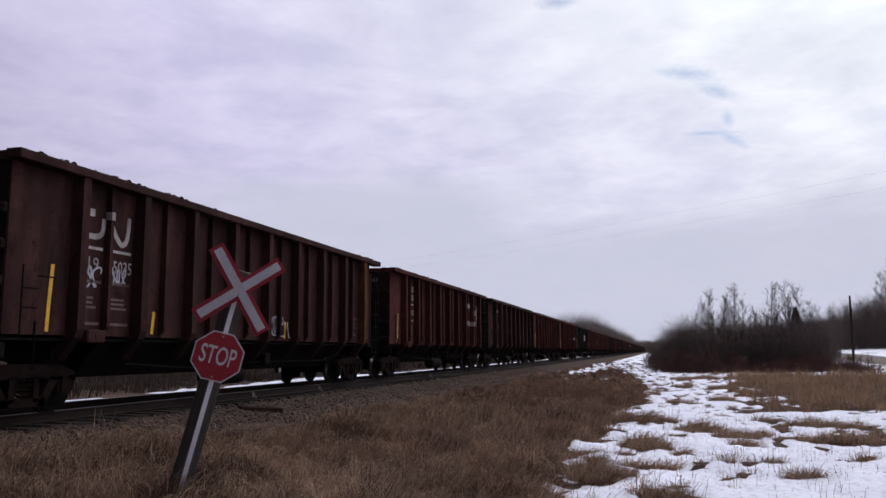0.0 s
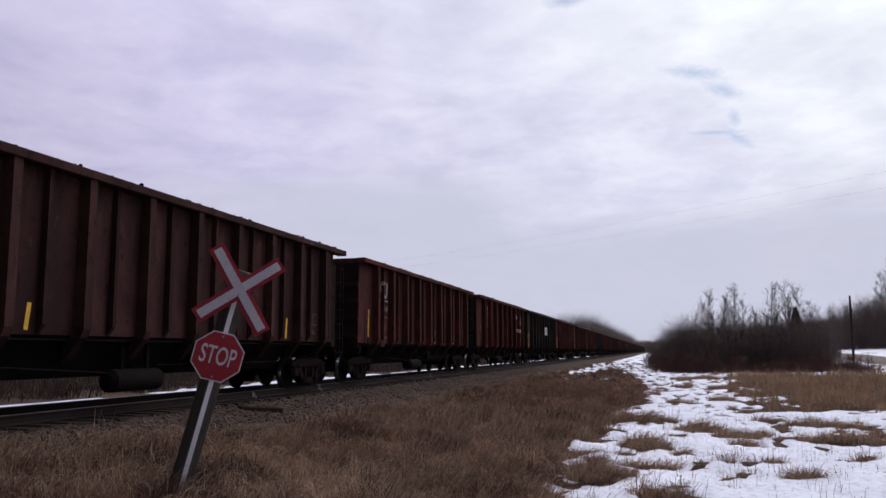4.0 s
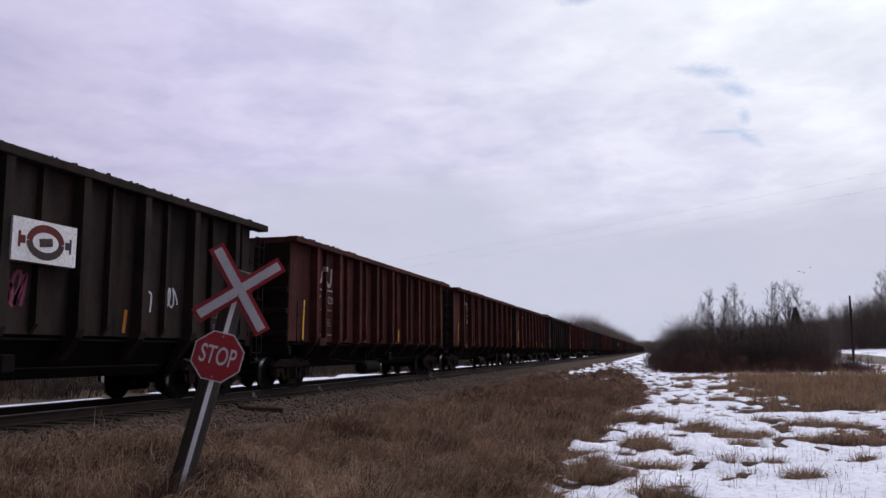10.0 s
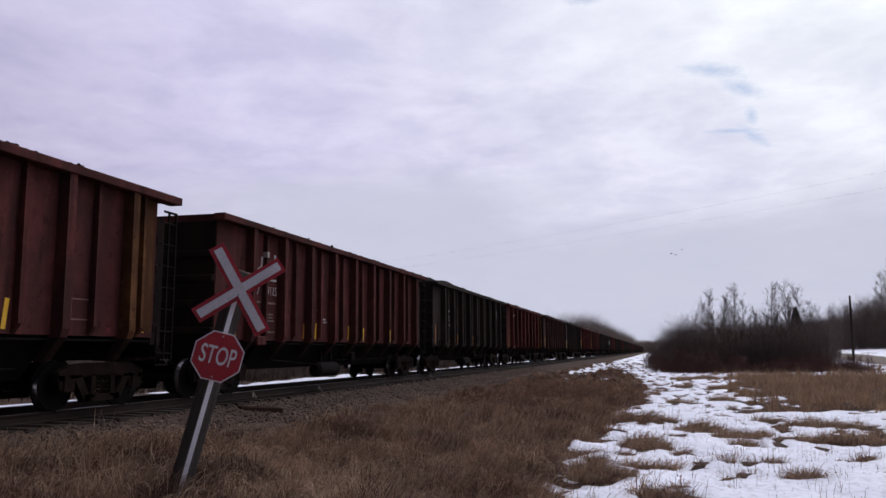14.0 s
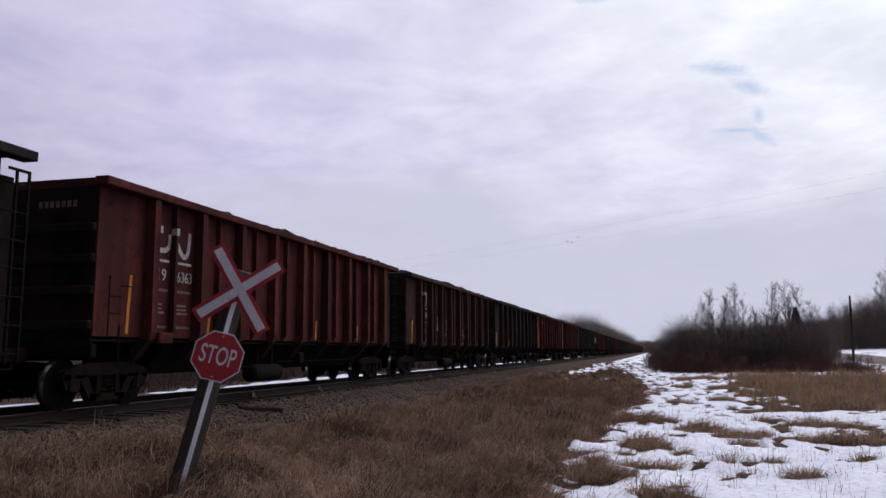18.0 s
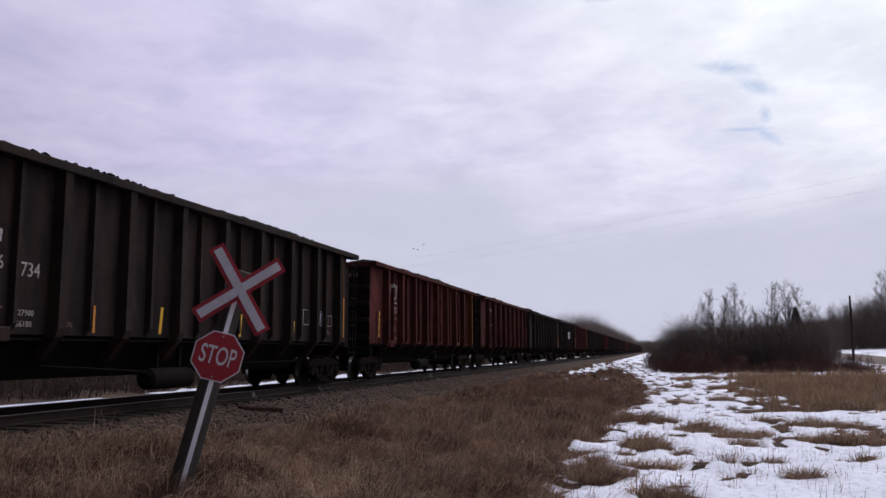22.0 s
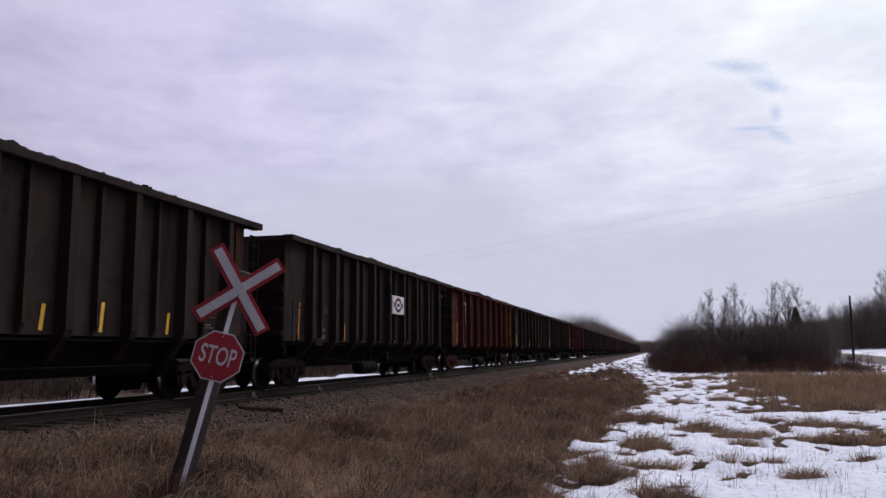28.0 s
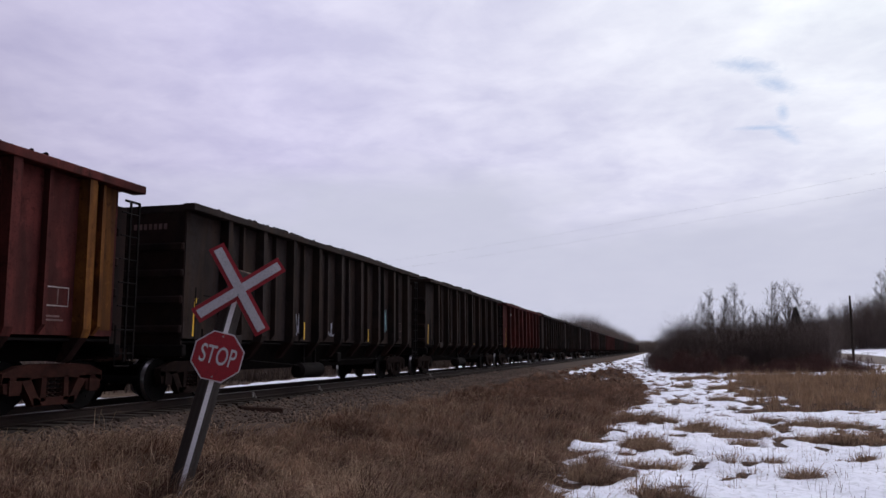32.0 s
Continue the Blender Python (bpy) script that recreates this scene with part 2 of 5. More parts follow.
def cloud_material():
    """A lit cloud layer, brightest before the hidden sun; thin places let the blue sky behind it through."""
    m = bpy.data.materials.new("cloud_layer")
    m.use_nodes = True
    nd, ln = m.node_tree.nodes, m.node_tree.links
    nd.clear()
    out, em = nd.new("ShaderNodeOutputMaterial"), nd.new("ShaderNodeEmission")
    tc = nd.new("ShaderNodeTexCoord")
    unit = nd.new("ShaderNodeVectorMath")
    unit.operation = "NORMALIZE"
    ln.new(tc.outputs["Object"], unit.inputs[0])
    dot = nd.new("ShaderNodeVectorMath")
    dot.operation = "DOT_PRODUCT"
    dot.inputs[1].default_value = SUN_DIR
    ln.new(unit.outputs[0], dot.inputs[0])
    half = ramp(nd, ln, dot.outputs["Value"], -1.0, 1.0)
    glow = nd.new("ShaderNodeValToRGB")
    stops = ((0.0, (0.05, 0.05, 0.06)), (0.5, (0.04, 0.039, 0.05)), (0.6, (0.09, 0.086, 0.112)), (0.66, (0.36, 0.342, 0.456)), (0.71, (0.58, 0.55, 0.735)), (0.8, (0.73, 0.70, 0.91)), (0.9, (0.83, 0.83, 0.97)), (0.94, (0.95, 0.975, 1.05)), (0.97, (1.05, 1.1, 1.11)), (1.0, (1.1, 1.12, 1.13)))
    while len(glow.color_ramp.elements) < len(stops):
        glow.color_ramp.elements.new(0.5)
    for e, (p, c) in zip(glow.color_ramp.elements, stops):
        e.position, e.color = p, (*c, 1)
    ln.new(half, glow.inputs[0])
    vec = coords(nd, ln, (0.001, 0.001, 0.001), False)
    puffs = noise_at(nd, ln, vec, 3.4, 7.0, 0.55, 0.35)
    broad = noise_at(nd, ln, vec, 1.1, 4.0, 0.5, 0.4)
    col = mix(nd, ln, glow.outputs[0], (0.83, 0.83, 0.885), ramp(nd, ln, puffs, 0.62, 0.36), "MULTIPLY")
    cells = noise_at(nd, ln, vec, 9.0, 5.0, 0.55, 0.2)
    col = mix(nd, ln, col, (0.94, 0.943, 0.962), ramp(nd, ln, cells, 0.58, 0.38), "MULTIPLY")
    sep = nd.new("ShaderNodeSeparateXYZ")
    ln.new(unit.outputs[0], sep.inputs[0])
    add = nd.new("ShaderNodeMath")
    add.operation = "MULTIPLY_ADD"
    ln.new(broad, add.inputs[0])
    add.inputs[1].default_value = -0.22
    ln.new(sep.outputs[2], add.inputs[2])
    low = ramp(nd, ln, add.outputs[0], 0.12, 0.03)
    col = mix(nd, ln, col, (0.575, 0.588, 0.715), mix_value(nd, ln, low, 0.85))
    ln.new(col, em.inputs["Color"])
    high = nd.new("ShaderNodeMapRange")
    high.interpolation_type = "SMOOTHSTEP"
    for i, v in ((1, 0.45), (2, 0.64), (3, 0.0), (4, 1.0)):
        high.inputs[i].default_value = v
    ln.new(sep.outputs[2], high.inputs[0])
    # the thin high cloud round the hidden sun is the brightest
    near_sun = nd.new("ShaderNodeMath")
    near_sun.operation = "MULTIPLY"
    ln.new(high.outputs[0], near_sun.inputs[0])
    ln.new(ramp(nd, ln, half, 0.84, 0.99), near_sun.inputs[1])
    power = nd.new("ShaderNodeMath")
    power.operation = "MULTIPLY_ADD"
    ln.new(near_sun.outputs[0], power.inputs[0])
    power.inputs[1].default_value, power.inputs[2].default_value = 3.3, 1.0
    ln.new(power.outputs[0], em.inputs["Strength"])
    # soft-edged gaps, broken up by noise
    wob = noise_at(nd, ln, vec, 24.0, 6.0, 0.75, 0.9)
    total = None
    for x, y, a, b, turn in GAPS:
        mp = nd.new("ShaderNodeMapping")
        mp.vector_type = "TEXTURE"
        mp.inputs["Location"].default_value = (x, y, 0)
        mp.inputs["Rotation"].default_value = (0, 0, radians(turn))
        mp.inputs["Scale"].default_value = (a, b, 1e6)
        ln.new(tc.outputs["Object"], mp.inputs["Vector"])
        length = nd.new("ShaderNodeVectorMath")
        length.operation = "LENGTH"
        ln.new(mp.outputs[0], length.inputs[0])
        if total is None:
            total = length.outputs["Value"]
        else:
            least = nd.new("ShaderNodeMath")
            least.operation = "MINIMUM"
            ln.new(total, least.inputs[0])
            ln.new(length.outputs["Value"], least.inputs[1])
            total = least.outputs[0]
    edge = nd.new("ShaderNodeMath")
    edge.operation = "MULTIPLY_ADD"
    ln.new(wob, edge.inputs[0])
    edge.inputs[1].default_value = -3.0
    # a spread of half a unit either way frays the edges
    ln.new(total, edge.inputs[2])
    clear = nd.new("ShaderNodeBsdfTransparent")
    both = nd.new("ShaderNodeMixShader")
    cover = nd.new("ShaderNodeMapRange")
    for i, v in ((1, -1.5), (2, 0.6), (3, 0.5), (4, 1.0)):
        cover.inputs[i].default_value = v
    ln.new(edge.outputs[0], cover.inputs[0])
    ln.new(cover.outputs[0], both.inputs[0])
    ln.new(clear.outputs[0], both.inputs[1])
    ln.new(em.outputs[0], both.inputs[2])
    ln.new(both.outputs[0], out.inputs["Surface"])
    return m


# ---- mesh helpers ----
def mesh_of(name, verts, tris, material):
    """A mesh from numpy arrays of vertices and triangles."""
    verts, tris = np.asarray(verts, np.float32), np.asarray(tris, np.int32)
    me = bpy.data.meshes.new(name)
    me.vertices.add(len(verts))
    me.vertices.foreach_set("co", verts.ravel())
    me.loops.add(tris.size)
    me.loops.foreach_set("vertex_index", tris.ravel())
    me.polygons.add(len(tris))
    me.polygons.foreach_set("loop_start", np.arange(0, tris.size, 3, dtype=np.int32))
    me.update(calc_edges=True)
    me.materials.append(material)
    return me


def grid_mesh(name, xs, ys, z, material):
    """A sheet over the grid xs by ys with heights z[j, i]."""
    gx, gy = np.meshgrid(xs, ys)
    verts = np.stack([gx, gy, z], -1).reshape(-1, 3)
    nx, ny = len(xs), len(ys)
    i = (np.arange(ny - 1)[:, None] * nx + np.arange(nx - 1)[None]).ravel()
    tris = np.concatenate([np.stack([i, i + 1, i + nx + 1], -1), np.stack([i, i + nx + 1, i + nx], -1)])
    me = mesh_of(name, verts, tris, material)
    me.polygons.foreach_set("use_smooth", np.ones(len(tris), bool))
    return me


def tubes(pts, rad, sides=3):
    """Vertices and triangles of N tapered rods; pts (N, k, 3), rad (N, k)."""
    pts, rad = np.asarray(pts, float), np.asarray(rad, float)
    n, k = rad.shape
    d = pts[:, -1] - pts[:, 0]
    d /= np.linalg.norm(d, axis=1, keepdims=True) + 1e-9
    ref = np.where(np.abs(d[:, 2:3]) > 0.8, np.array([[1.0, 0, 0]]), np.array([[0, 0, 1.0]]))
    u = np.cross(d, ref)
    u /= np.linalg.norm(u, axis=1, keepdims=True)
    v = np.cross(d, u)
    a = np.arange(sides) * 2 * np.pi / sides
    ring = u[:, None, None] * np.cos(a)[None, None, :, None] + v[:, None, None] * np.sin(a)[None, None, :, None]
    verts = pts[:, :, None] + ring * rad[:, :, None, None]
    base = (np.arange(n) * k * sides)[:, None, None]
    r = (np.arange(k - 1) * sides)[None, :, None]
    s, s2 = np.arange(sides)[None, None], (np.arange(sides) + 1)[None, None] % sides
    a0, a1, b0, b1 = base + r + s, base + r + s2, base + r + sides + s, base + r + sides + s2
    tris = np.concatenate([np.stack([a0, a1, b1], -1).reshape(-1, 3), np.stack([a0, b1, b0], -1).reshape(-1, 3)])
    return verts.reshape(-1, 3), tris


def blades(base, height, width, azim, lean, rng):
    """Grass blades that bend over; arrays of equal length."""
    n = len(base)
    out = np.stack([np.cos(azim), np.sin(azim), np.zeros(n)], -1)
    side = np.stack([-np.sin(azim + rng.uniform(-1, 1, n)), np.cos(azim), np.zeros(n)], -1) * (width / 2)[:, None]
    up = np.array([0, 0, 1.0])
    mid = base + up * (height * 0.6)[:, None] + out * (height * lean * 0.35)[:, None]
    tip = base + up * (height * (1.0 - 0.45 * lean))[:, None] + out * (height * lean)[:, None]
    v = np.stack([base - side, base + side, mid - side * 0.8, mid + side * 0.8, tip], 1).reshape(-1, 3)
    o = (np.arange(n) * 5)[:, None]
    t = np.concatenate([o + np.array([[0, 1, 3]]), o + np.array([[0, 3, 2]]), o + np.array([[2, 3, 4]])])
    return v, t


def part(name, bm, material, parent, label=""):
    """One mesh object under a thing or a part."""
    me = bm
    if isinstance(bm, bmesh.types.BMesh):
        me = bpy.data.meshes.new(name)
        bm.to_mesh(me)
        bm.free()
    if not me.materials:
        me.materials.append(material)
    ob = new(name, me)
    ob.parent = parent
    return tagged(ob, label)


def add_box(bm, x0, x1, y0, y1, z0, z1, bevel=0.0):
    m = Matrix.Translation(((x0 + x1) / 2, (y0 + y1) / 2, (z0 + z1) / 2)) @ Matrix.Diagonal((x1 - x0, y1 - y0, z1 - z0, 1))
    made = bmesh.ops.create_cube(bm, size=1, matrix=m)
    if bevel:
        edges = list({e for v in made["verts"] for e in v.link_edges})
        bmesh.ops.bevel(bm, geom=edges, offset=bevel, segments=1, affect="EDGES")
    return bm


def box(x0, x1, y0, y1, z0, z1, bevel=0.0):
    return add_box(bmesh.new(), x0, x1, y0, y1, z0, z1, bevel)


def prism(outline, axis, a0, a1):
    """A closed 2D outline drawn out along an axis: x takes (y, z), y takes (x, z), z takes (x, y)."""
    bm = bmesh.new()
    def at(p, a):
        return {"x": (a, p[0], p[1]), "y": (p[0], a, p[1]), "z": (p[0], p[1], a)}[axis]
    lo, hi = [bm.verts.new(at(p, a0)) for p in outline], [bm.verts.new(at(p, a1)) for p in outline]
    n = len(outline)
    for i in range(n):
        bm.faces.new((lo[i], lo[(i + 1) % n], hi[(i + 1) % n], hi[i]))
    bm.faces.new(lo[::-1])
    bm.faces.new(hi)
    bmesh.ops.recalc_face_normals(bm, faces=bm.faces)
    return bm


def add_cyl(bm, p0, p1, r0, r1=None, seg=16):
    p0, p1 = Vector(p0), Vector(p1)
    m = Matrix.Translation((p0 + p1) / 2) @ (p1 - p0).to_track_quat("Z", "Y").to_matrix().to_4x4()
    bmesh.ops.create_cone(bm, cap_ends=True, segments=seg, radius1=r0, radius2=r0 if r1 is None else r1, depth=(p1 - p0).length, matrix=m)
    return bm


def ribbon(points, width, x, thick=0.004):
    """A painted stroke along (y, z) points, a thin raised film on the face x."""
    bm = bmesh.new()
    pts = [Vector(p) for p in points]
    rows = []
    for i, p in enumerate(pts):
        d = pts[min(i + 1, len(pts) - 1)] - pts[max(i - 1, 0)]
        n = Vector((-d.y, d.x)).normalized() * width / 2
        rows.append([bm.verts.new((x, *(p - n))), bm.verts.new((x, *(p + n)))])
    for a, b in zip(rows, rows[1:]):
        bm.faces.new((a[0], b[0], b[1], a[1]))
    bmesh.ops.recalc_face_normals(bm, faces=bm.faces)
    ext = bmesh.ops.extrude_face_region(bm, geom=bm.faces[:])
    bmesh.ops.translate(bm, verts=[v for v in ext["geom"] if isinstance(v, bmesh.types.BMVert)], vec=(thick, 0, 0))
    bmesh.ops.recalc_face_normals(bm, faces=bm.faces)
    return bm


TEXTS = {}


def text_mesh(words, size, depth=0.003, bold=0.0):
    """Letters as a mesh in the xy plane, centred."""
    key = (words, size)
    if key not in TEXTS:
        cu = bpy.data.curves.new("letters", "FONT")
        cu.body, cu.size, cu.align_x, cu.align_y, cu.extrude, cu.resolution_u, cu.offset = words, size, "CENTER", "CENTER", depth, 6 if bold else 2, bold
        ob = bpy.data.objects.new("letters", cu)
        scene.collection.objects.link(ob)
        bpy.context.view_layer.update()
        TEXTS[key] = bpy.data.meshes.new_from_object(ob.evaluated_get(bpy.context.evaluated_depsgraph_get()))
        bpy.data.objects.remove(ob)
    return TEXTS[key].copy()


# ---- ground ----
PROFILE = ((-4600, -0.9), (-60, -0.8), (-28, -0.62), (-22, -0.62), (-15.6, -0.74), (-13.6, -0.62), (-12.6, -0.56), (-8.7, -0.56),
           (-7.7, -0.6), (-6.8, -0.68), (-5.4, -0.9), (-3.2, -1.0), (-1.6, -1.14), (0.0, -1.17), (4, -1.16), (12, -1.1), (30, -0.75), (4600, -0.7))
PX, PZ = np.array([p[0] for p in PROFILE]), np.array([p[1] for p in PROFILE])


def smooth(v, lo, hi):
    t = np.clip((v - lo) / (hi - lo), 0, 1)
    return t * t * (3 - 2 * t)


def waves(x, y, seed, size):
    """Cheap smooth noise in about -1..1 for arrays."""
    r = np.random.RandomState(seed)
    out = 0
    for i in range(7):
        a, ph, k = r.uniform(0, 6.28), r.uniform(0, 6.28), r.uniform(0.6, 1.9) / size
        out = out + np.sin((x * np.cos(a) + y * np.sin(a)) * k * 6.28 + ph + 1.3 * np.sin((y * np.cos(a) - x * np.sin(a)) * k * 4.1 + ph * 2))
    return out / 4.0


def ground_z(x, y):
    x, y = np.asarray(x, float), np.asarray(y, float)
    z = np.interp(x, PX, PZ)
    on_track = smooth(x, -8.3, -7.2) + smooth(-x, 13.2, 14.5)
    z = z + on_track * ((0.05 + 0.03 * smooth(-x, 1.0, 2.2)) * waves(x, y, 1, 3.5) + (0.02 + 0.13 * smooth(-x, 1.0, 2.2) * smooth(x, -7.6, -6.2)) * waves(x, y * 0.8, 2, 1.7) + 0.06 * smooth(-x, 1.0, 2.2) * smooth(x, -7.6, -6.2) * smooth(-y, -44, -30) * waves(x, y, 3, 0.85)) * smooth(-np.hypot(x, y), -300, -100)
    z = z + 2.0 * smooth(x, 20, 48) * smooth(y, 150, 215) + 1.0 * smooth(x, 18, 34) * smooth(y, 90, 150)
    return z


def axis_steps(spans):
    return np.unique(np.concatenate([np.arange(a, b, s) for a, b, s in spans]).round(3))


gx = axis_steps(((-4600, -200, 400), (-200, -40, 16), (-40, -16, 1.5), (-16, -8.4, 0.5), (-8.4, 8, 0.22), (8, 40, 1.0), (40, 200, 16), (200, 4700, 400)))
gy = axis_steps(((-600, -40, 80), (-40, 4, 4), (4, 40, 0.3), (40, 120, 1.2), (120, 400, 8), (400, 4800, 200)))
GX, GY = np.meshgrid(gx, gy)
ground = tagged(new("ground", grid_mesh("ground", gx, gy, ground_z(GX, GY), soil_mat)), "brown matted dead grass ground beside a railway", "ground", kind="structure")

# tussocks that stand out of the snow in the ditch: x, y, half width, half depth
TUSSOCKS = ((-0.95, 13.5, 0.5, 0.7), (-0.1, 15.1, 0.45, 0.3), (0.05, 12.0, 0.42, 0.35), (-0.25, 17.9, 0.55, 0.7), (0.45, 16.9, 0.16, 0.3),
            (-0.15, 24.6, 0.85, 0.6), (1.05, 22.5, 0.65, 1.0), (1.95, 20.7, 0.7, 0.7), (1.85, 18.9, 0.28, 0.35), (3.15, 25.3, 0.4, 0.6),
            (4.4, 23.7, 1.4, 0.7), (4.1, 20.4, 1.0, 1.0), (5.9, 21.0, 1.1, 1.2), (1.2, 15.8, 0.14, 0.12), (2.05, 16.0, 0.3, 0.16), (2.25, 14.3, 0.3, 0.2),
            (0.8, 33.5, 0.35, 1.0), (2.5, 35, 0.4, 0.8), (1.3, 47, 0.5, 1.4), (3.5, 47, 0.7, 1.4), (-1.3, 33, 0.9, 0.9), (1.7, 60, 0.7, 2.0), (3.4, 62, 1.0, 2.0))


def bank_edge(y):
    return np.interp(y, (8, 12, 14, 17.4, 20, 21.5, 30, 34, 43, 55, 72, 80, 88, 300), (-1.2, -1.4, -1.75, -1.7, -1.4, -1.05, -1.2, -0.7, -0.7, -1.0, -2.0, -3.2, -6.4, -6.6)) + 0.14 * np.sin(y * 1.3 + 1) + 0.1 * np.sin(y * 3.1)


def grassy(x, y):
    """How much grass rather than snow: above 0 grass stands free."""
    strip = np.minimum(np.minimum(x + 6.3, -4.8 - x), (y - 60) * 0.15) + 0.4 * waves(x, y * 0.5, 52, 2.5)
    g = np.maximum(np.minimum(bank_edge(y) - x, np.clip(-strip * 1.5, -1.2, 5)), -1.2) + 0.5 * waves(x, y, 5, 1.4) + 0.3 * waves(x, y * 0.7, 51, 0.6)
    for cx, cy, rx, ry in TUSSOCKS:
        g = np.maximum(g, 1.0 - np.hypot((x - cx) / rx, (y - cy) / ry) + 0.3 * waves(x, y, 6, 0.7))
    reeds = np.minimum(np.minimum(x - 4.0 - 0.03 * (y - 30), y - 29.7), 69 - y) + 1.3 * waves(x, y * 0.6, 7, 4)
    g = np.maximum(g, np.clip(reeds, -1, 1))
    scatter = 1.35 * waves(x, y * 0.55, 8, 1.5) + 0.5 * waves(x, y, 9, 0.5) - 0.98 - 0.4 * smooth(x, 0, 3) * smooth(-y, -19, -16) + 0.55 * smooth(y, 26, 34)
    return np.maximum(g, np.minimum(scatter, 0.6))


def weed_line(y):
    """How far behind the track the snow strip gives way to weeds."""
    return 18.0 + 0.4 * waves(y * 0, y, 17, 11) + 1.2 * smooth(y, 33, 38) * smooth(-y, -52, -47)


def snow_sheet(name, xs, ys, mask, label):
    X, Y = np.meshgrid(xs, ys)
    m = np.clip(mask(X, Y), -1, 1)
    z = ground_z(X, Y) + 0.045 - 0.16 * smooth(m, -0.55, 0.65) + 0.025 * waves(X, Y, 11, 1.1) + 0.012 * waves(X, Y, 12, 0.35)
    return tagged(new(name, grid_mesh(name, xs, ys, z, snow_mat)), label, "snow", kind="stuff")


snow_sheet("snow", np.arange(-7.2, 16, 0.12), np.concatenate([np.arange(7, 40, 0.16), np.arange(40, 112, 0.5)]), grassy,
           "patchy old snow lying in a grassy ditch")
snow_sheet("snow", np.arange(-8, 60, 1.0), np.arange(111.5, 700, 3.0),
           lambda x, y: np.where(x < bank_edge(y), 1.0, -0.5) + 0.6 * waves(x, y, 14, 14), "snow cover on distant open ground")
snow_sheet("snow", np.arange(16, 60, 0.7), np.arange(60, 112, 0.7),
           lambda x, y: 0.7 * waves(x, y * 0.7, 15, 6) - 0.45, "thin snow cover near a gravel road")
snow_sheet("snow", np.arange(-32, -13.8, 0.4), np.arange(2, 260, 0.8),
           lambda x, y: 0.5 * waves(x, y, 16, 4) - 0.6 + smooth(-x - weed_line(y), 0.0, 1.0) * 1.8, "strip of snow in the ditch behind the railway")

# ---- cloud layer, drifting ----
r_ring = np.concatenate([[0.0], np.linspace(120, 4500, 40)])
ang = np.linspace(0, 2 * np.pi, 65)[:-1]
cv, ct = [(0, 0, 700.0)], []
for r in r_ring[1:]:
    cv += [(r * math.cos(a), r * math.sin(a), 700.0 * (1 - (r / 4400) ** 2) - 8) for a in ang]
for j in range(64):
    ct.append((0, 1 + j, 1 + (j + 1) % 64))
for k in range(39):
    for j in range(64):
        a, b = 1 + k * 64 + j, 1 + k * 64 + (j + 1) % 64
        ct += [(a, a + 64, b + 64), (a, b + 64, b)]
cloud = tagged(new("backdrop", mesh_of("backdrop", cv, ct, cloud_material())), "pale lavender overcast cloud layer with small blue gaps", "sky", kind="structure")

# ---- railway track ----
TRACK_X = -10.62
TRACK_Z = -0.11      # top of the rails
GAUGE = 1.435
ballast_bm = prism([(TRACK_X - 1.0, -0.75), (TRACK_X - 1.0, TRACK_Z - 0.2), (TRACK_X + 1.25, TRACK_Z - 0.2), (TRACK_X + 1.25, -0.75)], "y", -60, 900)
ballast = part("ballast", ballast_bm, track_ballast, None, "dark crushed stone ballast between the rails")
tagged(ballast, category="ballast", kind="structure")
for side in (1, -1):
    edge = [(TRACK_X + side * a, TRACK_Z + b) for a, b in ((1.22, -0.6), (1.22, -0.23), (1.4, -0.27), (1.75, -0.38), (2.2, -0.46), (2.9, -0.5), (2.9, -0.7))]
    tagged(part("ballast_shoulder", prism(edge, "y", -60, 900), shoulder_mat, None, "grey-brown gravel shoulder along the track"), category="ballast", kind="structure")
rngb = np.random.RandomState(3)
for side, count in ((1, 16000), (-1, 2500)):
    n = count
    d = rngb.uniform(1.2, 3.2, n)
    yy = 2 + 60 * rngb.uniform(0, 1, n) ** 1.5
    zz = np.interp(d, [0.9, 1.22, 1.4, 1.75, 2.2, 2.9, 3.4], [-0.2, -0.23, -0.27, -0.38, -0.46, -0.49, -0.5]) + TRACK_Z + 0.005
    c = np.stack([TRACK_X + side * d, yy, zz], -1)
    s = (0.012 + 0.05 * rngb.uniform(0, 1, n) ** 2.5)[:, None, None]
    oct_v = np.array([[1, 0, 0], [0, 1, 0], [-1, 0, 0], [0, -1, 0], [0, 0, 0.8], [0, 0, -0.8]])
    v = c[:, None] + oct_v[None] * s * rngb.uniform(0.6, 1.4, (n, 6, 1))
    f = np.array([[0, 1, 4], [1, 2, 4], [2, 3, 4], [3, 0, 4], [1, 0, 5], [2, 1, 5], [3, 2, 5], [0, 3, 5]])
    t = ((np.arange(n) * 6)[:, None, None] + f[None]).reshape(-1, 3)
    stones = part("ballast_stones", mesh_of("ballast_stones", v.reshape(-1, 3), t, ballast_mat), ballast_mat, None, "loose grey-brown crushed stones on the ballast shoulder")
    tagged(stones, category="ballast", kind="stuff")

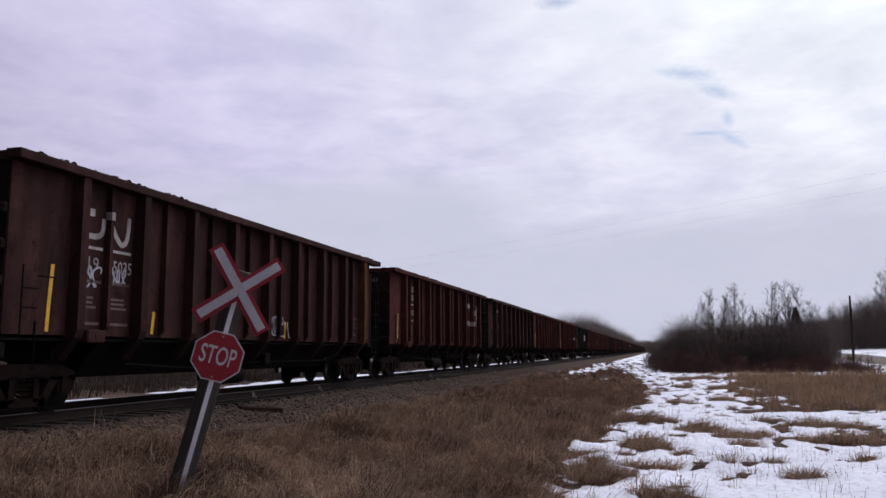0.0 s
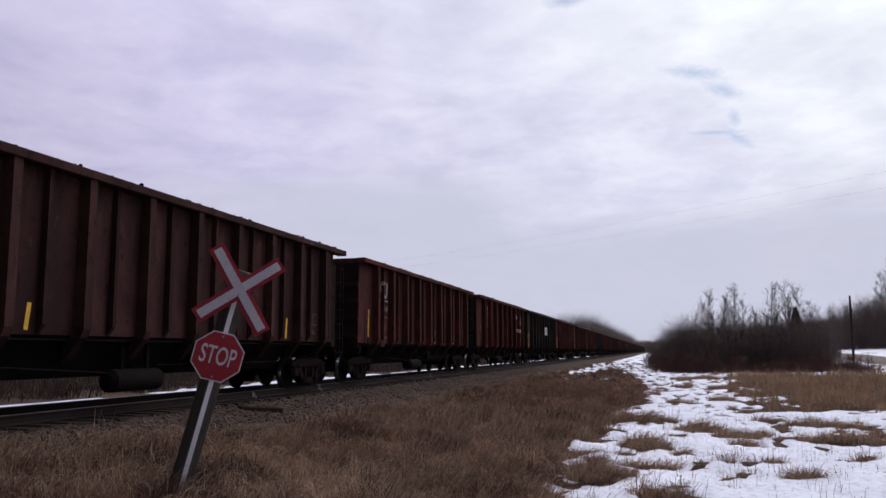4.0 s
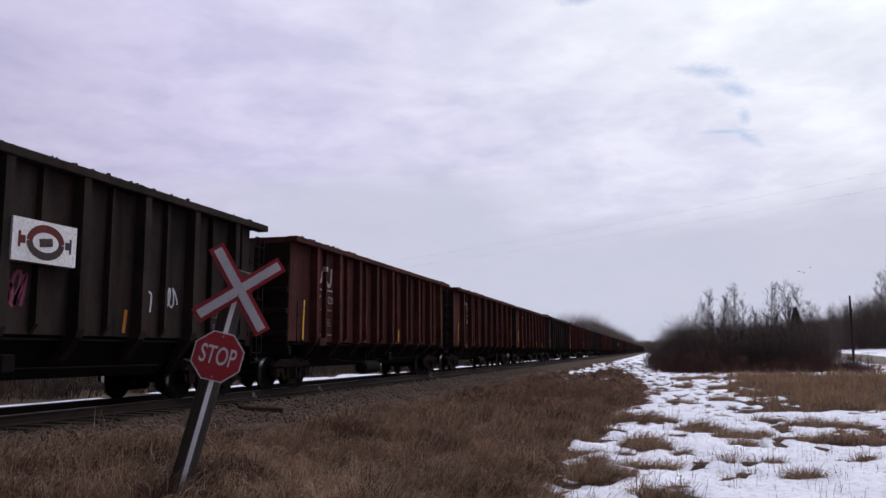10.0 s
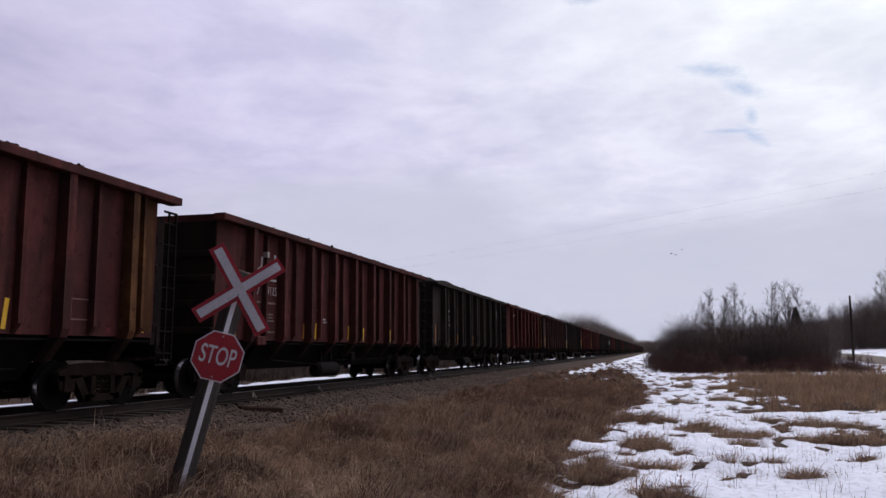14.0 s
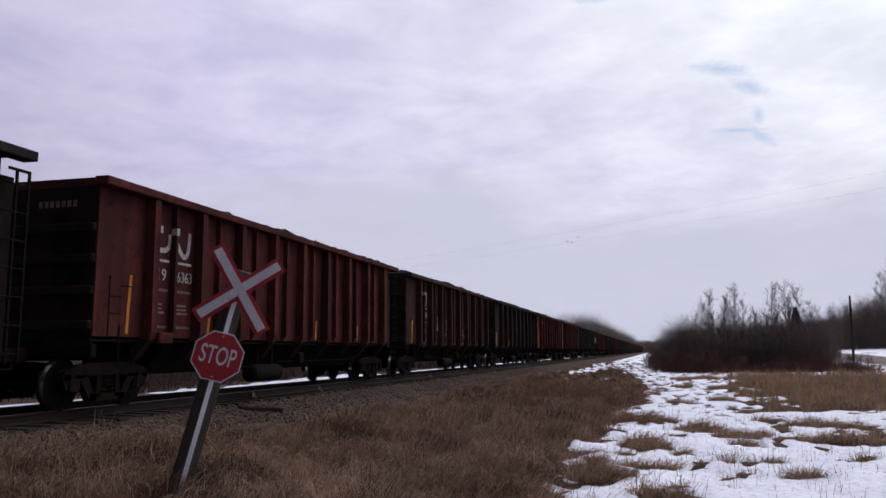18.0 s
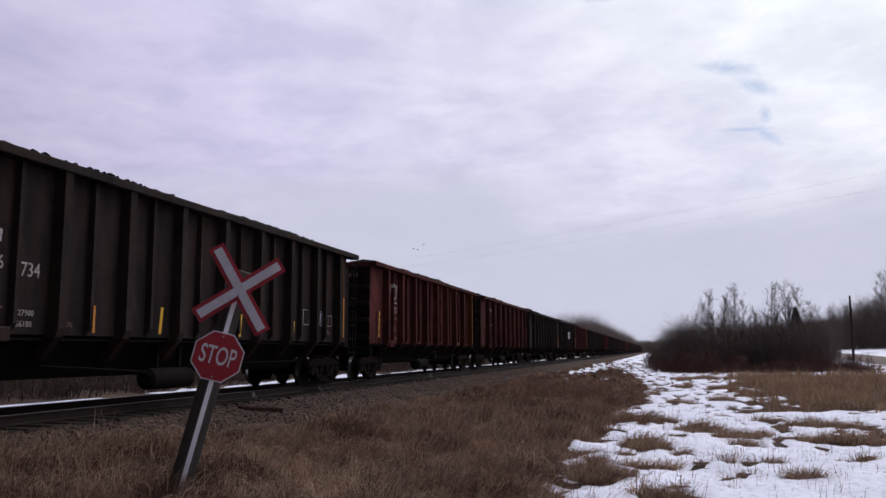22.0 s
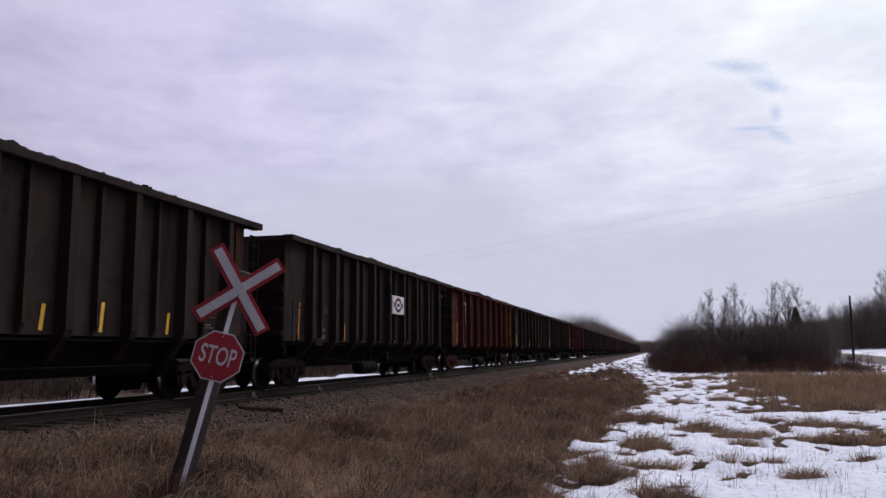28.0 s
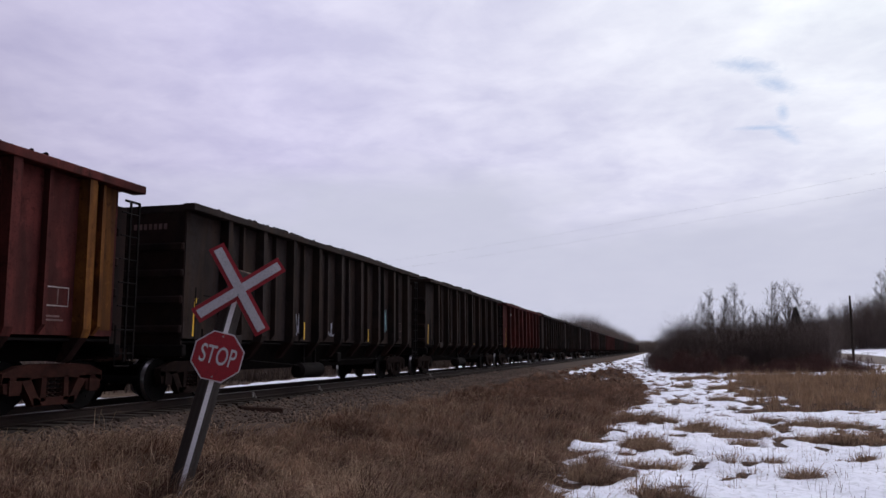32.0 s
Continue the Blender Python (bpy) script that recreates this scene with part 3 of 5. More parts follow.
RAIL = [(-0.07, -0.17), (0.07, -0.17), (0.07, -0.155), (0.012, -0.135), (0.012, -0.045), (0.036, -0.03), (0.036, -0.006), (0.028, 0.0),
        (-0.028, 0.0), (-0.036, -0.006), (-0.036, -0.03), (-0.012, -0.045), (-0.012, -0.135), (-0.07, -0.155)]
for side in (1, -1):
    xr = TRACK_X + side * (GAUGE / 2 + 0.036)
    rail = part("rail", prism([(xr + a, TRACK_Z + b) for a, b in RAIL], "y", -60, 900), rail_steel, None, "brown steel rail spiked to wooden ties")
    tagged(rail, category="rail", group="rails of the track", kind="structure")
    part("running_surface", box(xr - 0.026, xr + 0.026, -60, 900, TRACK_Z, TRACK_Z + 0.002), rail_top, rail, "polished running band on the rail head")

for y in (18.3, 22.35, 34.6):
    clip = box(TRACK_X + 0.78, TRACK_X + 0.82, y - 0.03, y + 0.03, TRACK_Z - 0.15, TRACK_Z - 0.03, 0.01)
    add_cyl(clip, (TRACK_X + 0.83, y, TRACK_Z - 0.05), (TRACK_X + 0.88, y + 0.05, TRACK_Z - 0.2), 0.013, None, 8)
    tagged(part("rail_clamp", clip, white_stencil, None, "small pale clamp bolted against the rail web"), category="clamp", group="rail clamps")

# a cast-off timber on the gravel beside the track
old_tie = tagged(part("old_tie", box(-0.55, 0.55, -0.1, 0.1, -0.07, 0.07, 0.025), old_timber, None), "rotten brown cast-off tie lying on gravel", "timber")
old_tie.matrix_basis = pose(-8.87, 16.9, -0.455, 0, 5, 55)

# ---- motions, gathered here and keyed on the last line ----
MOVES = []
L_CAR = 17.8


def train_y(t):
    """Where the far end of the first car's rim stands at t seconds; the train comes nearer and slowly gains speed."""
    return 25.71 - 9.666 * t - 0.00627 * t * t


# ---- coal cars ----
RIM = 3.93          # top of the rim
SIDE = 1.30         # half width over the side sheets
LEN = 16.18         # length of the rim
HALF = LEN / 2
SILL = 1.15


def s_(s):
    """Distance from the front of the rim to the car's own y."""
    return s - HALF


def side_sheet(side):
    x, t = side * SIDE, side * -0.02
    return prism([(x, RIM - 0.1), (x, SILL), (x + t, SILL), (x + t, RIM - 0.1)], "y", s_(0.12), s_(15.72))


def slope_sheet(side):
    """The sheet that runs in under the body below the sill."""
    x, t = side * SIDE, side * -0.02
    return prism([(x, SILL), (x - side * 0.2, SILL - 0.1), (x - side * 0.66, 0.43), (x - side * 0.69, 0.43), (x - side * 0.24, SILL - 0.06), (x + t, SILL + 0.02)], "y", s_(2.5), s_(13.2))


def post_mesh(wide, deep, foot):
    """A side post from under the rim to below the sill, with its foot swept inward; at y = 0 on the +x side."""
    w = wide / 2
    if not foot:
        return prism_mesh("side_post", [(SIDE, RIM - 0.14), (SIDE + deep, RIM - 0.14), (SIDE + deep + 0.02, SILL + 0.16), (SIDE, SILL)], w, PAINTS["brown"])
    return prism_mesh("side_post", [(SIDE, RIM - 0.14), (SIDE + deep, RIM - 0.14), (SIDE + deep + 0.02, SILL + 0.1), (SIDE + deep * 0.85, SILL - 0.04), (SIDE - 0.12, 0.74),
                                    (SIDE - 0.2, 0.7), (SIDE - 0.28, 0.72), (SIDE - 0.1, SILL - 0.05), (SIDE, SILL + 0.1)], w, PAINTS["brown"])


def prism_mesh(name, outline, w, material):
    """A post drawn out to a width; what hangs below the sill takes a darker paint."""
    bm = prism(outline, "y", -w, w)
    bmesh.ops.bisect_plane(bm, geom=bm.verts[:] + bm.edges[:] + bm.faces[:], plane_co=(0, 0, SILL - 0.04), plane_no=(0, 0, 1))
    for f in bm.faces:
        f.material_index = int(f.calc_center_median().z < SILL - 0.04)
    me = bpy.data.meshes.new(name)
    bm.to_mesh(me)
    bm.free()
    me.materials.append(material)
    me.materials.append(dark_foot)
    return me


def wheel_mesh(side):
    """One flanged wheel that turns about x; its tread is bright from the rail."""
    bm = bmesh.new()
    xi, xo = side * 0.70, side * 0.83
    add_cyl(bm, (xi, 0, 0), (side * 0.73, 0, 0), 0.447, 0.447, 36)
    add_cyl(bm, (xo - side * 0.008, 0, 0), (xo, 0, 0), 0.416, 0.408, 36)
    add_cyl(bm, (xo, 0, 0), (xo + side * 0.03, 0, 0), 0.16, 0.12, 18)
    for k in range(4):
        a = k * math.pi / 2
        add_cyl(bm, (xo, 0.27 * math.cos(a), 0.27 * math.sin(a)), (xo + side * 0.012, 0.27 * math.cos(a), 0.27 * math.sin(a)), 0.035, None, 8)
    old = set(bm.faces)
    add_cyl(bm, (side * 0.728, 0, 0), (xo - side * 0.008, 0, 0), 0.423, 0.419, 36)
    for f in bm.faces:
        if f not in old and len(f.verts) == 4:
            f.material_index = 1
    me = bpy.data.meshes.new("wheel")
    bm.to_mesh(me)
    bm.free()
    me.materials.append(wheel_steel)
    me.materials.append(tread_steel)
    return me


WHEEL_MESHES = {side: wheel_mesh(side) for side in (1, -1)}


def side_frame(side):
    """The cast frame of a truck with its two triangular windows and journal boxes."""
    x0, x1 = side * 0.93, side * 1.07
    bm = prism([(-1.13, 0.5), (-1.12, 0.66), (-0.8, 0.77), (-0.4, 0.8), (0.4, 0.8), (0.8, 0.77), (1.12, 0.66), (1.13, 0.5), (0.7, 0.54), (0.3, 0.58), (-0.3, 0.58), (-0.7, 0.54)], "x", x0, x1)
    for s in (-1, 1):
        for bar in ([(0.56, 0.6), (0.76, 0.58), (0.46, 0.14), (0.28, 0.14)], [(0.2, 0.61), (0.3, 0.61), (0.32, 0.2), (0.2, 0.2)], [(0.72, 0.6), (0.72, 0.36), (0.8, 0.34), (0.84, 0.6)], [(0.96, 0.6), (0.98, 0.34), (1.08, 0.36), (1.12, 0.6)]):
            piece = prism([(s * a, b) for a, b in bar], "x", x0, x1)
            tmp = bpy.data.meshes.new("bar")
            piece.to_mesh(tmp)
            piece.free()
            bm.from_mesh(tmp)
            bpy.data.meshes.remove(tmp)
    add_box(bm, min(x0, x1), max(x0, x1), -0.46, 0.46, 0.13, 0.26, 0.0)
    for s in (-1, 1):
        add_box(bm, side * 1.05, side * 1.1, s * 0.89 - 0.11, s * 0.89 + 0.11, 0.32, 0.54, 0.0)
    return bm


def spring_mesh():
    """A coil spring, its wire wound four times."""
    turns = np.linspace(0, 4.5 * 2 * math.pi, 28)
    pts = np.stack([0.055 * np.cos(turns), 0.055 * np.sin(turns), turns * 0.0115], -1)
    V, T = tubes(np.stack([pts[:-1], pts[1:]], 1), np.full((27, 2), 0.014), 4)
    return mesh_of("spring", V, T, rust_iron)


SPRING = spring_mesh()


def build_truck(parent, y):
    truck = part("truck", box(-1.0, 1.0, -0.2, 0.2, 0.36, 0.72, 0.03), black_iron, parent, "black cast truck bolster")
    truck.location = (0, y, TRACK_Z)
    for side in (1, -1):
        sf = part("side_frame", side_frame(side), truck_iron, truck)
        for k in (-0.14, 0.0, 0.14):
            part("spring", SPRING, rust_iron, sf).location = (side * 1.0, k, 0.25)
    for k in (-0.89, 0.89):
        for side in (1, -1):
            part("wheel", WHEEL_MESHES[side], wheel_steel, truck, "dark steel wheel with polished tread").matrix_parent_inverse = Matrix.Translation((0, k, 0.421))
        part("axle", add_cyl(bmesh.new(), (-1.04, 0, 0), (1.04, 0, 0), 0.085, None, 12), wheel_steel, truck).matrix_parent_inverse = Matrix.Translation((0, k, 0.421))
    return truck


def build_car(full):
    car = new("gondola_car")
    for side in (1, -1):
        part("side_wall", side_sheet(side), PAINTS["brown"], car)
        # black colour carries the shade below the sill on this sheet
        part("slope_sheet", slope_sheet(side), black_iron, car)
        part("top_chord", box(side * 1.41 - 0.14, side * 1.41 + 0.14, s_(0), s_(LEN), RIM - 0.15, RIM, 0.012), PAINTS["brown"], car)
    heavy, light = post_mesh(0.18, 0.21, True), post_mesh(0.08, 0.11, False)
    for side in ((1, -1) if full else (1,)):
        for k in range(9):
            p = part("side_post", heavy, PAINTS["brown"], car)
            p.location.y, p.scale.x = s_(1.53 + 1.66 * k), side
            if k < 8:
                p = part("side_post", light, PAINTS["brown"], car)
                p.location.y, p.scale.x = s_(2.33 + 1.66 * k), side
        p = part("side_post", light, PAINTS["brown"], car)
        p.location.y, p.scale.x = s_(15.22), side
    for y0, out in ((0.1, -1), (15.7, 1)):
        part("end_wall", box(-SIDE + 0.02, SIDE - 0.02, s_(y0), s_(y0 + 0.03), 0.75, RIM - 0.1), shaded_end, car, "end wall in dark paint that holds its shade")
        part("end_chord", box(-1.3, 1.3, s_(y0) - 0.02 if out < 0 else s_(y0), s_(y0) + 0.12, RIM - 0.16, RIM - 0.004, 0.01), PAINTS["brown"], car)
        for z in (1.25, 1.85, 2.4, 2.95) if full else ():
            a, b = (s_(y0) - 0.11, s_(y0)) if out < 0 else (s_(y0 + 0.03), s_(y0 + 0.14))
            part("end_rib", box(-1.305, 1.305, a, b, z, z + 0.17, 0.03), shaded_end, car)
        part("end_sill", box(-1.4, 1.4, s_(y0) - (0.12 if out < 0 else 0.0), s_(y0) + (0.15 if out > 0 else 0.03), 0.78, 1.02, 0.02), black_iron, car)
        cy = s_(-0.05) if out < 0 else s_(15.85)
        cb = box(-0.16, 0.16, cy - (0.72 if out < 0 else 0), cy + (0.98 if out > 0 else 0), 0.7, 0.95, 0.03)
        tip = cy - 0.72 if out < 0 else cy + 0.98
        add_box(cb, -0.24, 0.24, tip - 0.12, tip + 0.1, 0.68, 0.98, 0.04)
        part("coupler", cb, rust_iron, car, "rusty cast knuckle coupler")
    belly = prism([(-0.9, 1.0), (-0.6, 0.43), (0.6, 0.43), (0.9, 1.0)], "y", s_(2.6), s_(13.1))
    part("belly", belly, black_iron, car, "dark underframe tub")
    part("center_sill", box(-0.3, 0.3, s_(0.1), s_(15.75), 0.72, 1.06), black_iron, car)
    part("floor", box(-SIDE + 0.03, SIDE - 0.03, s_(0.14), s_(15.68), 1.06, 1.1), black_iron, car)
    tank = add_cyl(bmesh.new(), (1.12, s_(6.0), 0.36), (1.12, s_(7.35), 0.36), 0.21, None, 20)
    add_cyl(tank, (1.12, s_(7.35), 0.36), (1.12, s_(7.42), 0.36), 0.21, 0.12, 20)
    add_cyl(tank, (1.12, s_(6.0), 0.36), (1.12, s_(5.93), 0.36), 0.21, 0.12, 20)
    for y in (6.3, 7.05):
        add_box(tank, 1.08, 1.16, s_(y) - 0.04, s_(y) + 0.04, 0.5, 1.05)
    part("air_reservoir", tank, black_iron, car, "dark steel air tank under the sill")
    if full:
        valve = box(0.95, 1.25, s_(8.5), s_(8.8), 0.55, 0.85, 0.03)
        add_cyl(valve, (1.1, s_(7.4), 0.62), (1.1, s_(12.6), 0.62), 0.018, None, 6)
        add_cyl(valve, (1.15, s_(3.2), 0.66), (1.15, s_(6.0), 0.5), 0.018, None, 6)
        part("brake_rigging", valve, black_iron, car)
        for side in (1, -1):
            for y in (15.62, 0.6):
                b = add_cyl(bmesh.new(), (side * 1.46, s_(y), 0.95), (side * 1.46, s_(y), 1.35), 0.02, None, 6)
                add_box(b, side * 1.46 - 0.02, side * 1.46 + 0.02, s_(y), s_(y) + 0.4, 0.62, 0.645)
                add_cyl(b, (side * 1.46, s_(y) + 0.01, 0.63), (side * 1.46, s_(y) + 0.01, 0.98), 0.012, None, 6)
                add_cyl(b, (side * 1.46, s_(y) + 0.39, 0.63), (side * 1.46, s_(y) + 0.39, 0.98), 0.012, None, 6)
                part("corner_step", b, black_iron, car)
        # ladder at the far corner, hung outside the end wall
        lad = bmesh.new()
        for y in (15.86, 16.1):
            add_box(lad, 1.46, 1.49, s_(y) - 0.02, s_(y) + 0.02, 0.7, RIM - 0.32)
        add_box(lad, 1.46, 1.49, s_(15.7), s_(16.12), RIM - 0.36, RIM - 0.32)
        ladder = part("ladder", lad, black_iron, car, "black iron end ladder")
        rung = add_cyl(bmesh.new(), (1.475, s_(15.62), 0), (1.475, s_(16.1), 0), 0.014, None, 6)
        rm = bpy.data.meshes.new("rung")
        rung.to_mesh(rm)
        rung.free()
        for k in range(7):
            part("rung", rm, black_iron, ladder).location.z = 0.85 + 0.42 * k
        pad = box(SIDE, SIDE + 0.2, s_(1.75), s_(2.2), SILL - 0.12, SILL + 0.1, 0.02)
        add_cyl(pad, (SIDE + 0.2, s_(1.97), SILL), (SIDE + 0.21, s_(1.97), SILL), 0.05, None, 10)
        tag = bmesh.new()
        for k in range(7):
            add_box(tag, 0.05 + 0.12 * k, 0.13 + 0.12 * k, s_(0.1) - 0.005, s_(0.1) - 0.001, 3.42, 3.54)
        part("end_lettering", tag, faint_stencil, car, "faded stencilled characters on the end wall")
        part("corner_gusset", box(1.16, 1.27, s_(15.735), s_(16.02), 0.8, RIM - 0.42), shaded_end, car, "corner plate behind the ladder, shade painted in")
        part("jacking_pad", pad, PAINTS["brown"], car)
        grab = add_cyl(bmesh.new(), (SIDE + 0.16, s_(0.62), 2.05), (SIDE + 0.16, s_(0.95), 2.05), 0.013, None, 6)
        for z in (1.55, 1.85):
            add_cyl(grab, (SIDE + 0.16, s_(0.3), z), (SIDE + 0.16, s_(0.62), z), 0.013, None, 6)
        add_cyl(grab, (SIDE + 0.16, s_(0.3), 1.1), (SIDE + 0.16, s_(0.3), 2.2), 0.013, None, 6)
        part("grab_iron", grab, black_iron, car)
    build_truck(car, s_(0.9))
    build_truck(car, s_(14.7))
    return car


# number on the side, colour, ochre far corner, heights of the yellow bars, emblem style
CARS = {
    -1: ("maroon", True, "", "stripes"), 0: ("brown", True, "19|5035", "worm"), 1: ("maroon", False, "19|5343", "words"),
    2: ("brown", False, "19|9135", "worm"), 3: ("maroon", True, "19|9142", "worm"), 4: ("red", True, "19|7566", "words"),
    5: ("dark", False, "CN|96", "small"), 6: ("maroon", True, "17|9120", "worm"), 7: ("maroon", True, "19|9193", "worm"),
    8: ("maroon", False, "17|9115", "worm"), 9: ("dark", True, "COL|90", "plain"), 10: ("red", True, "19|6363", "worm"),
    11: ("brown", False, "19|9050", "worm"), 12: ("dark", True, "CN|196", "small"), 13: ("red", True, "19|6327", "worm"),
    14: ("maroon", False, "19|6328", "worm"), 15: ("dark", True, "", "plain"), 16: ("dark", False, "CN|96", "small"),
    17: ("red", True, "19|6293", "worm"), 18: ("dark", False, "CN|9", "small"), 19: ("dark", False, "", "plain"), 20: ("red", False, "", "worm"),
}
FACE = SIDE + 0.002
BAR_ROWS = {5: (3.6, 11.2), 4: (6.9, 9.3, 11.85), 6: (3.6, 9.42, 12.4), 12: (4.03, 6.1, 9.19, 12.0), 0: (3.75, 9.4, 11.95), 17: (3.55, 5.93, 12.85), 7: (3.75, 9.4, 12.1), 8: (2.0, 4.7, 5.5, 8.0, 9.0, 11.4, 12.4), 9: (3.99, 7.31, 10.22, 12.4), 13: (5.9, 9.1, 12.65), 15: (4.3, 6.0, 9.45, 10.85, 12.8), 16: (3.99, 6.85, 9.25, 11.9), 18: (3.26, 5.65, 8.4, 10.63)}


def rounded(pts, steps=6):
    """A smooth curve through the points."""
    out = []
    for i in range(len(pts) - 1):
        p0, p1, p2, p3 = (Vector(pts[min(max(i + k, 0), len(pts) - 1)]) for k in (-1, 0, 1, 2))
        for j in range(steps):
            u = j / steps
            out.append(tuple(0.5 * (2 * p1 + (p2 - p0) * u + (2 * p0 - 5 * p1 + 4 * p2 - p3) * u * u + (3 * p1 - p0 - 3 * p2 + p3) * u ** 3)))
    return out + [tuple(pts[-1])]


def stroke(car, name, pts, width, material, label=""):
    return part(name, ribbon([(s_(a), b) for a, b in pts], width, FACE), material, car, label)


def letters(car, words, s, z, size, material, label="", narrow=1.0):
    ob = part("stencil_letters", text_mesh(words, size), material, car, label)
    ob.matrix_basis = Matrix.Translation((FACE + 0.002, s_(s), z)) @ Matrix(((0, 0, 1, 0), (1, 0, 0, 0), (0, 1, 0, 0), (0, 0, 0, 1))) @ Matrix.Diagonal((narrow, 1, 1, 1))
    return ob


def scrawl(car, s, z, w, h, material, seed, loops=4, thick=0.035):
    """A loose spray-painted scrawl that spells nothing."""
    r = random.Random(seed)
    pts = []
    n = loops * 9
    ph = r.uniform(0, 6)
    for i in range(n):
        u = i / (n - 1)
        a = u * loops * 6.283 + ph
        pts.append((s + w * u + 0.16 * w * math.cos(a) + r.uniform(-0.015, 0.015), z + h * (0.5 + 0.42 * math.sin(a * (0.9 + 0.12 * math.sin(ph + 3 * u))) + r.uniform(-0.06, 0.06))))
    return stroke(car, "graffiti", pts, thick, material, "loose spray-painted scrawl")


def bars(car, s, z, w, h, rows, material):
    for k in range(rows):
        r = random.Random(int(s * 100) + k)
        stroke(car, "stencil_line", [(s, z - k * h * 2), (s + w * r.uniform(0.6, 1.0), z - k * h * 2)], h, material)


def emblem_panel(car, s, z, w, h):
    """A white plate on the posts with a two-coloured oval ring and side tabs."""
    x = SIDE + 0.255
    panel = part("emblem_panel", box(SIDE + 0.1, x, s_(s), s_(s + w), z, z + h), white_panel, car, "white plate with a red and grey oval ring")
    cy, cz = s_(s + w / 2), z + h / 2
    for a0, m in ((0.0, emblem_red), (math.pi, emblem_grey)):
        arc = [(cy + 0.25 * w * math.cos(a0 + i * math.pi / 14), cz + 0.33 * h * math.sin(a0 + i * math.pi / 14)) for i in range(15)]
        part("emblem_ring", ribbon(arc, 0.12, x + 0.001), m, panel)
    part("emblem_bar", ribbon([(cy - 0.13, cz - 0.02), (cy + 0.14, cz + 0.02)], 0.13, x + 0.001), emblem_grey, panel)
    for k, m in ((-1, emblem_red), (1, emblem_grey)):
        part("emblem_tab", ribbon([(cy + k * 0.31 * w, cz), (cy + k * 0.38 * w, cz)], 0.12, x + 0.001), m, panel)
        part("emblem_tab", ribbon([(cy + k * 0.38 * w, cz), (cy + k * 0.415 * w, cz)], 0.24, x + 0.001), m, panel)


def post_patch(car, s, z, h, deep):
    """Where a painted shape runs over a post."""
    w = 0.09 if deep > 0.15 else 0.04
    return part("emblem_patch", box(SIDE + 0.002, SIDE + deep + 0.022, s_(s) - w - 0.004, s_(s) + w + 0.004, z - h / 2, z + h / 2), white_stencil, car)


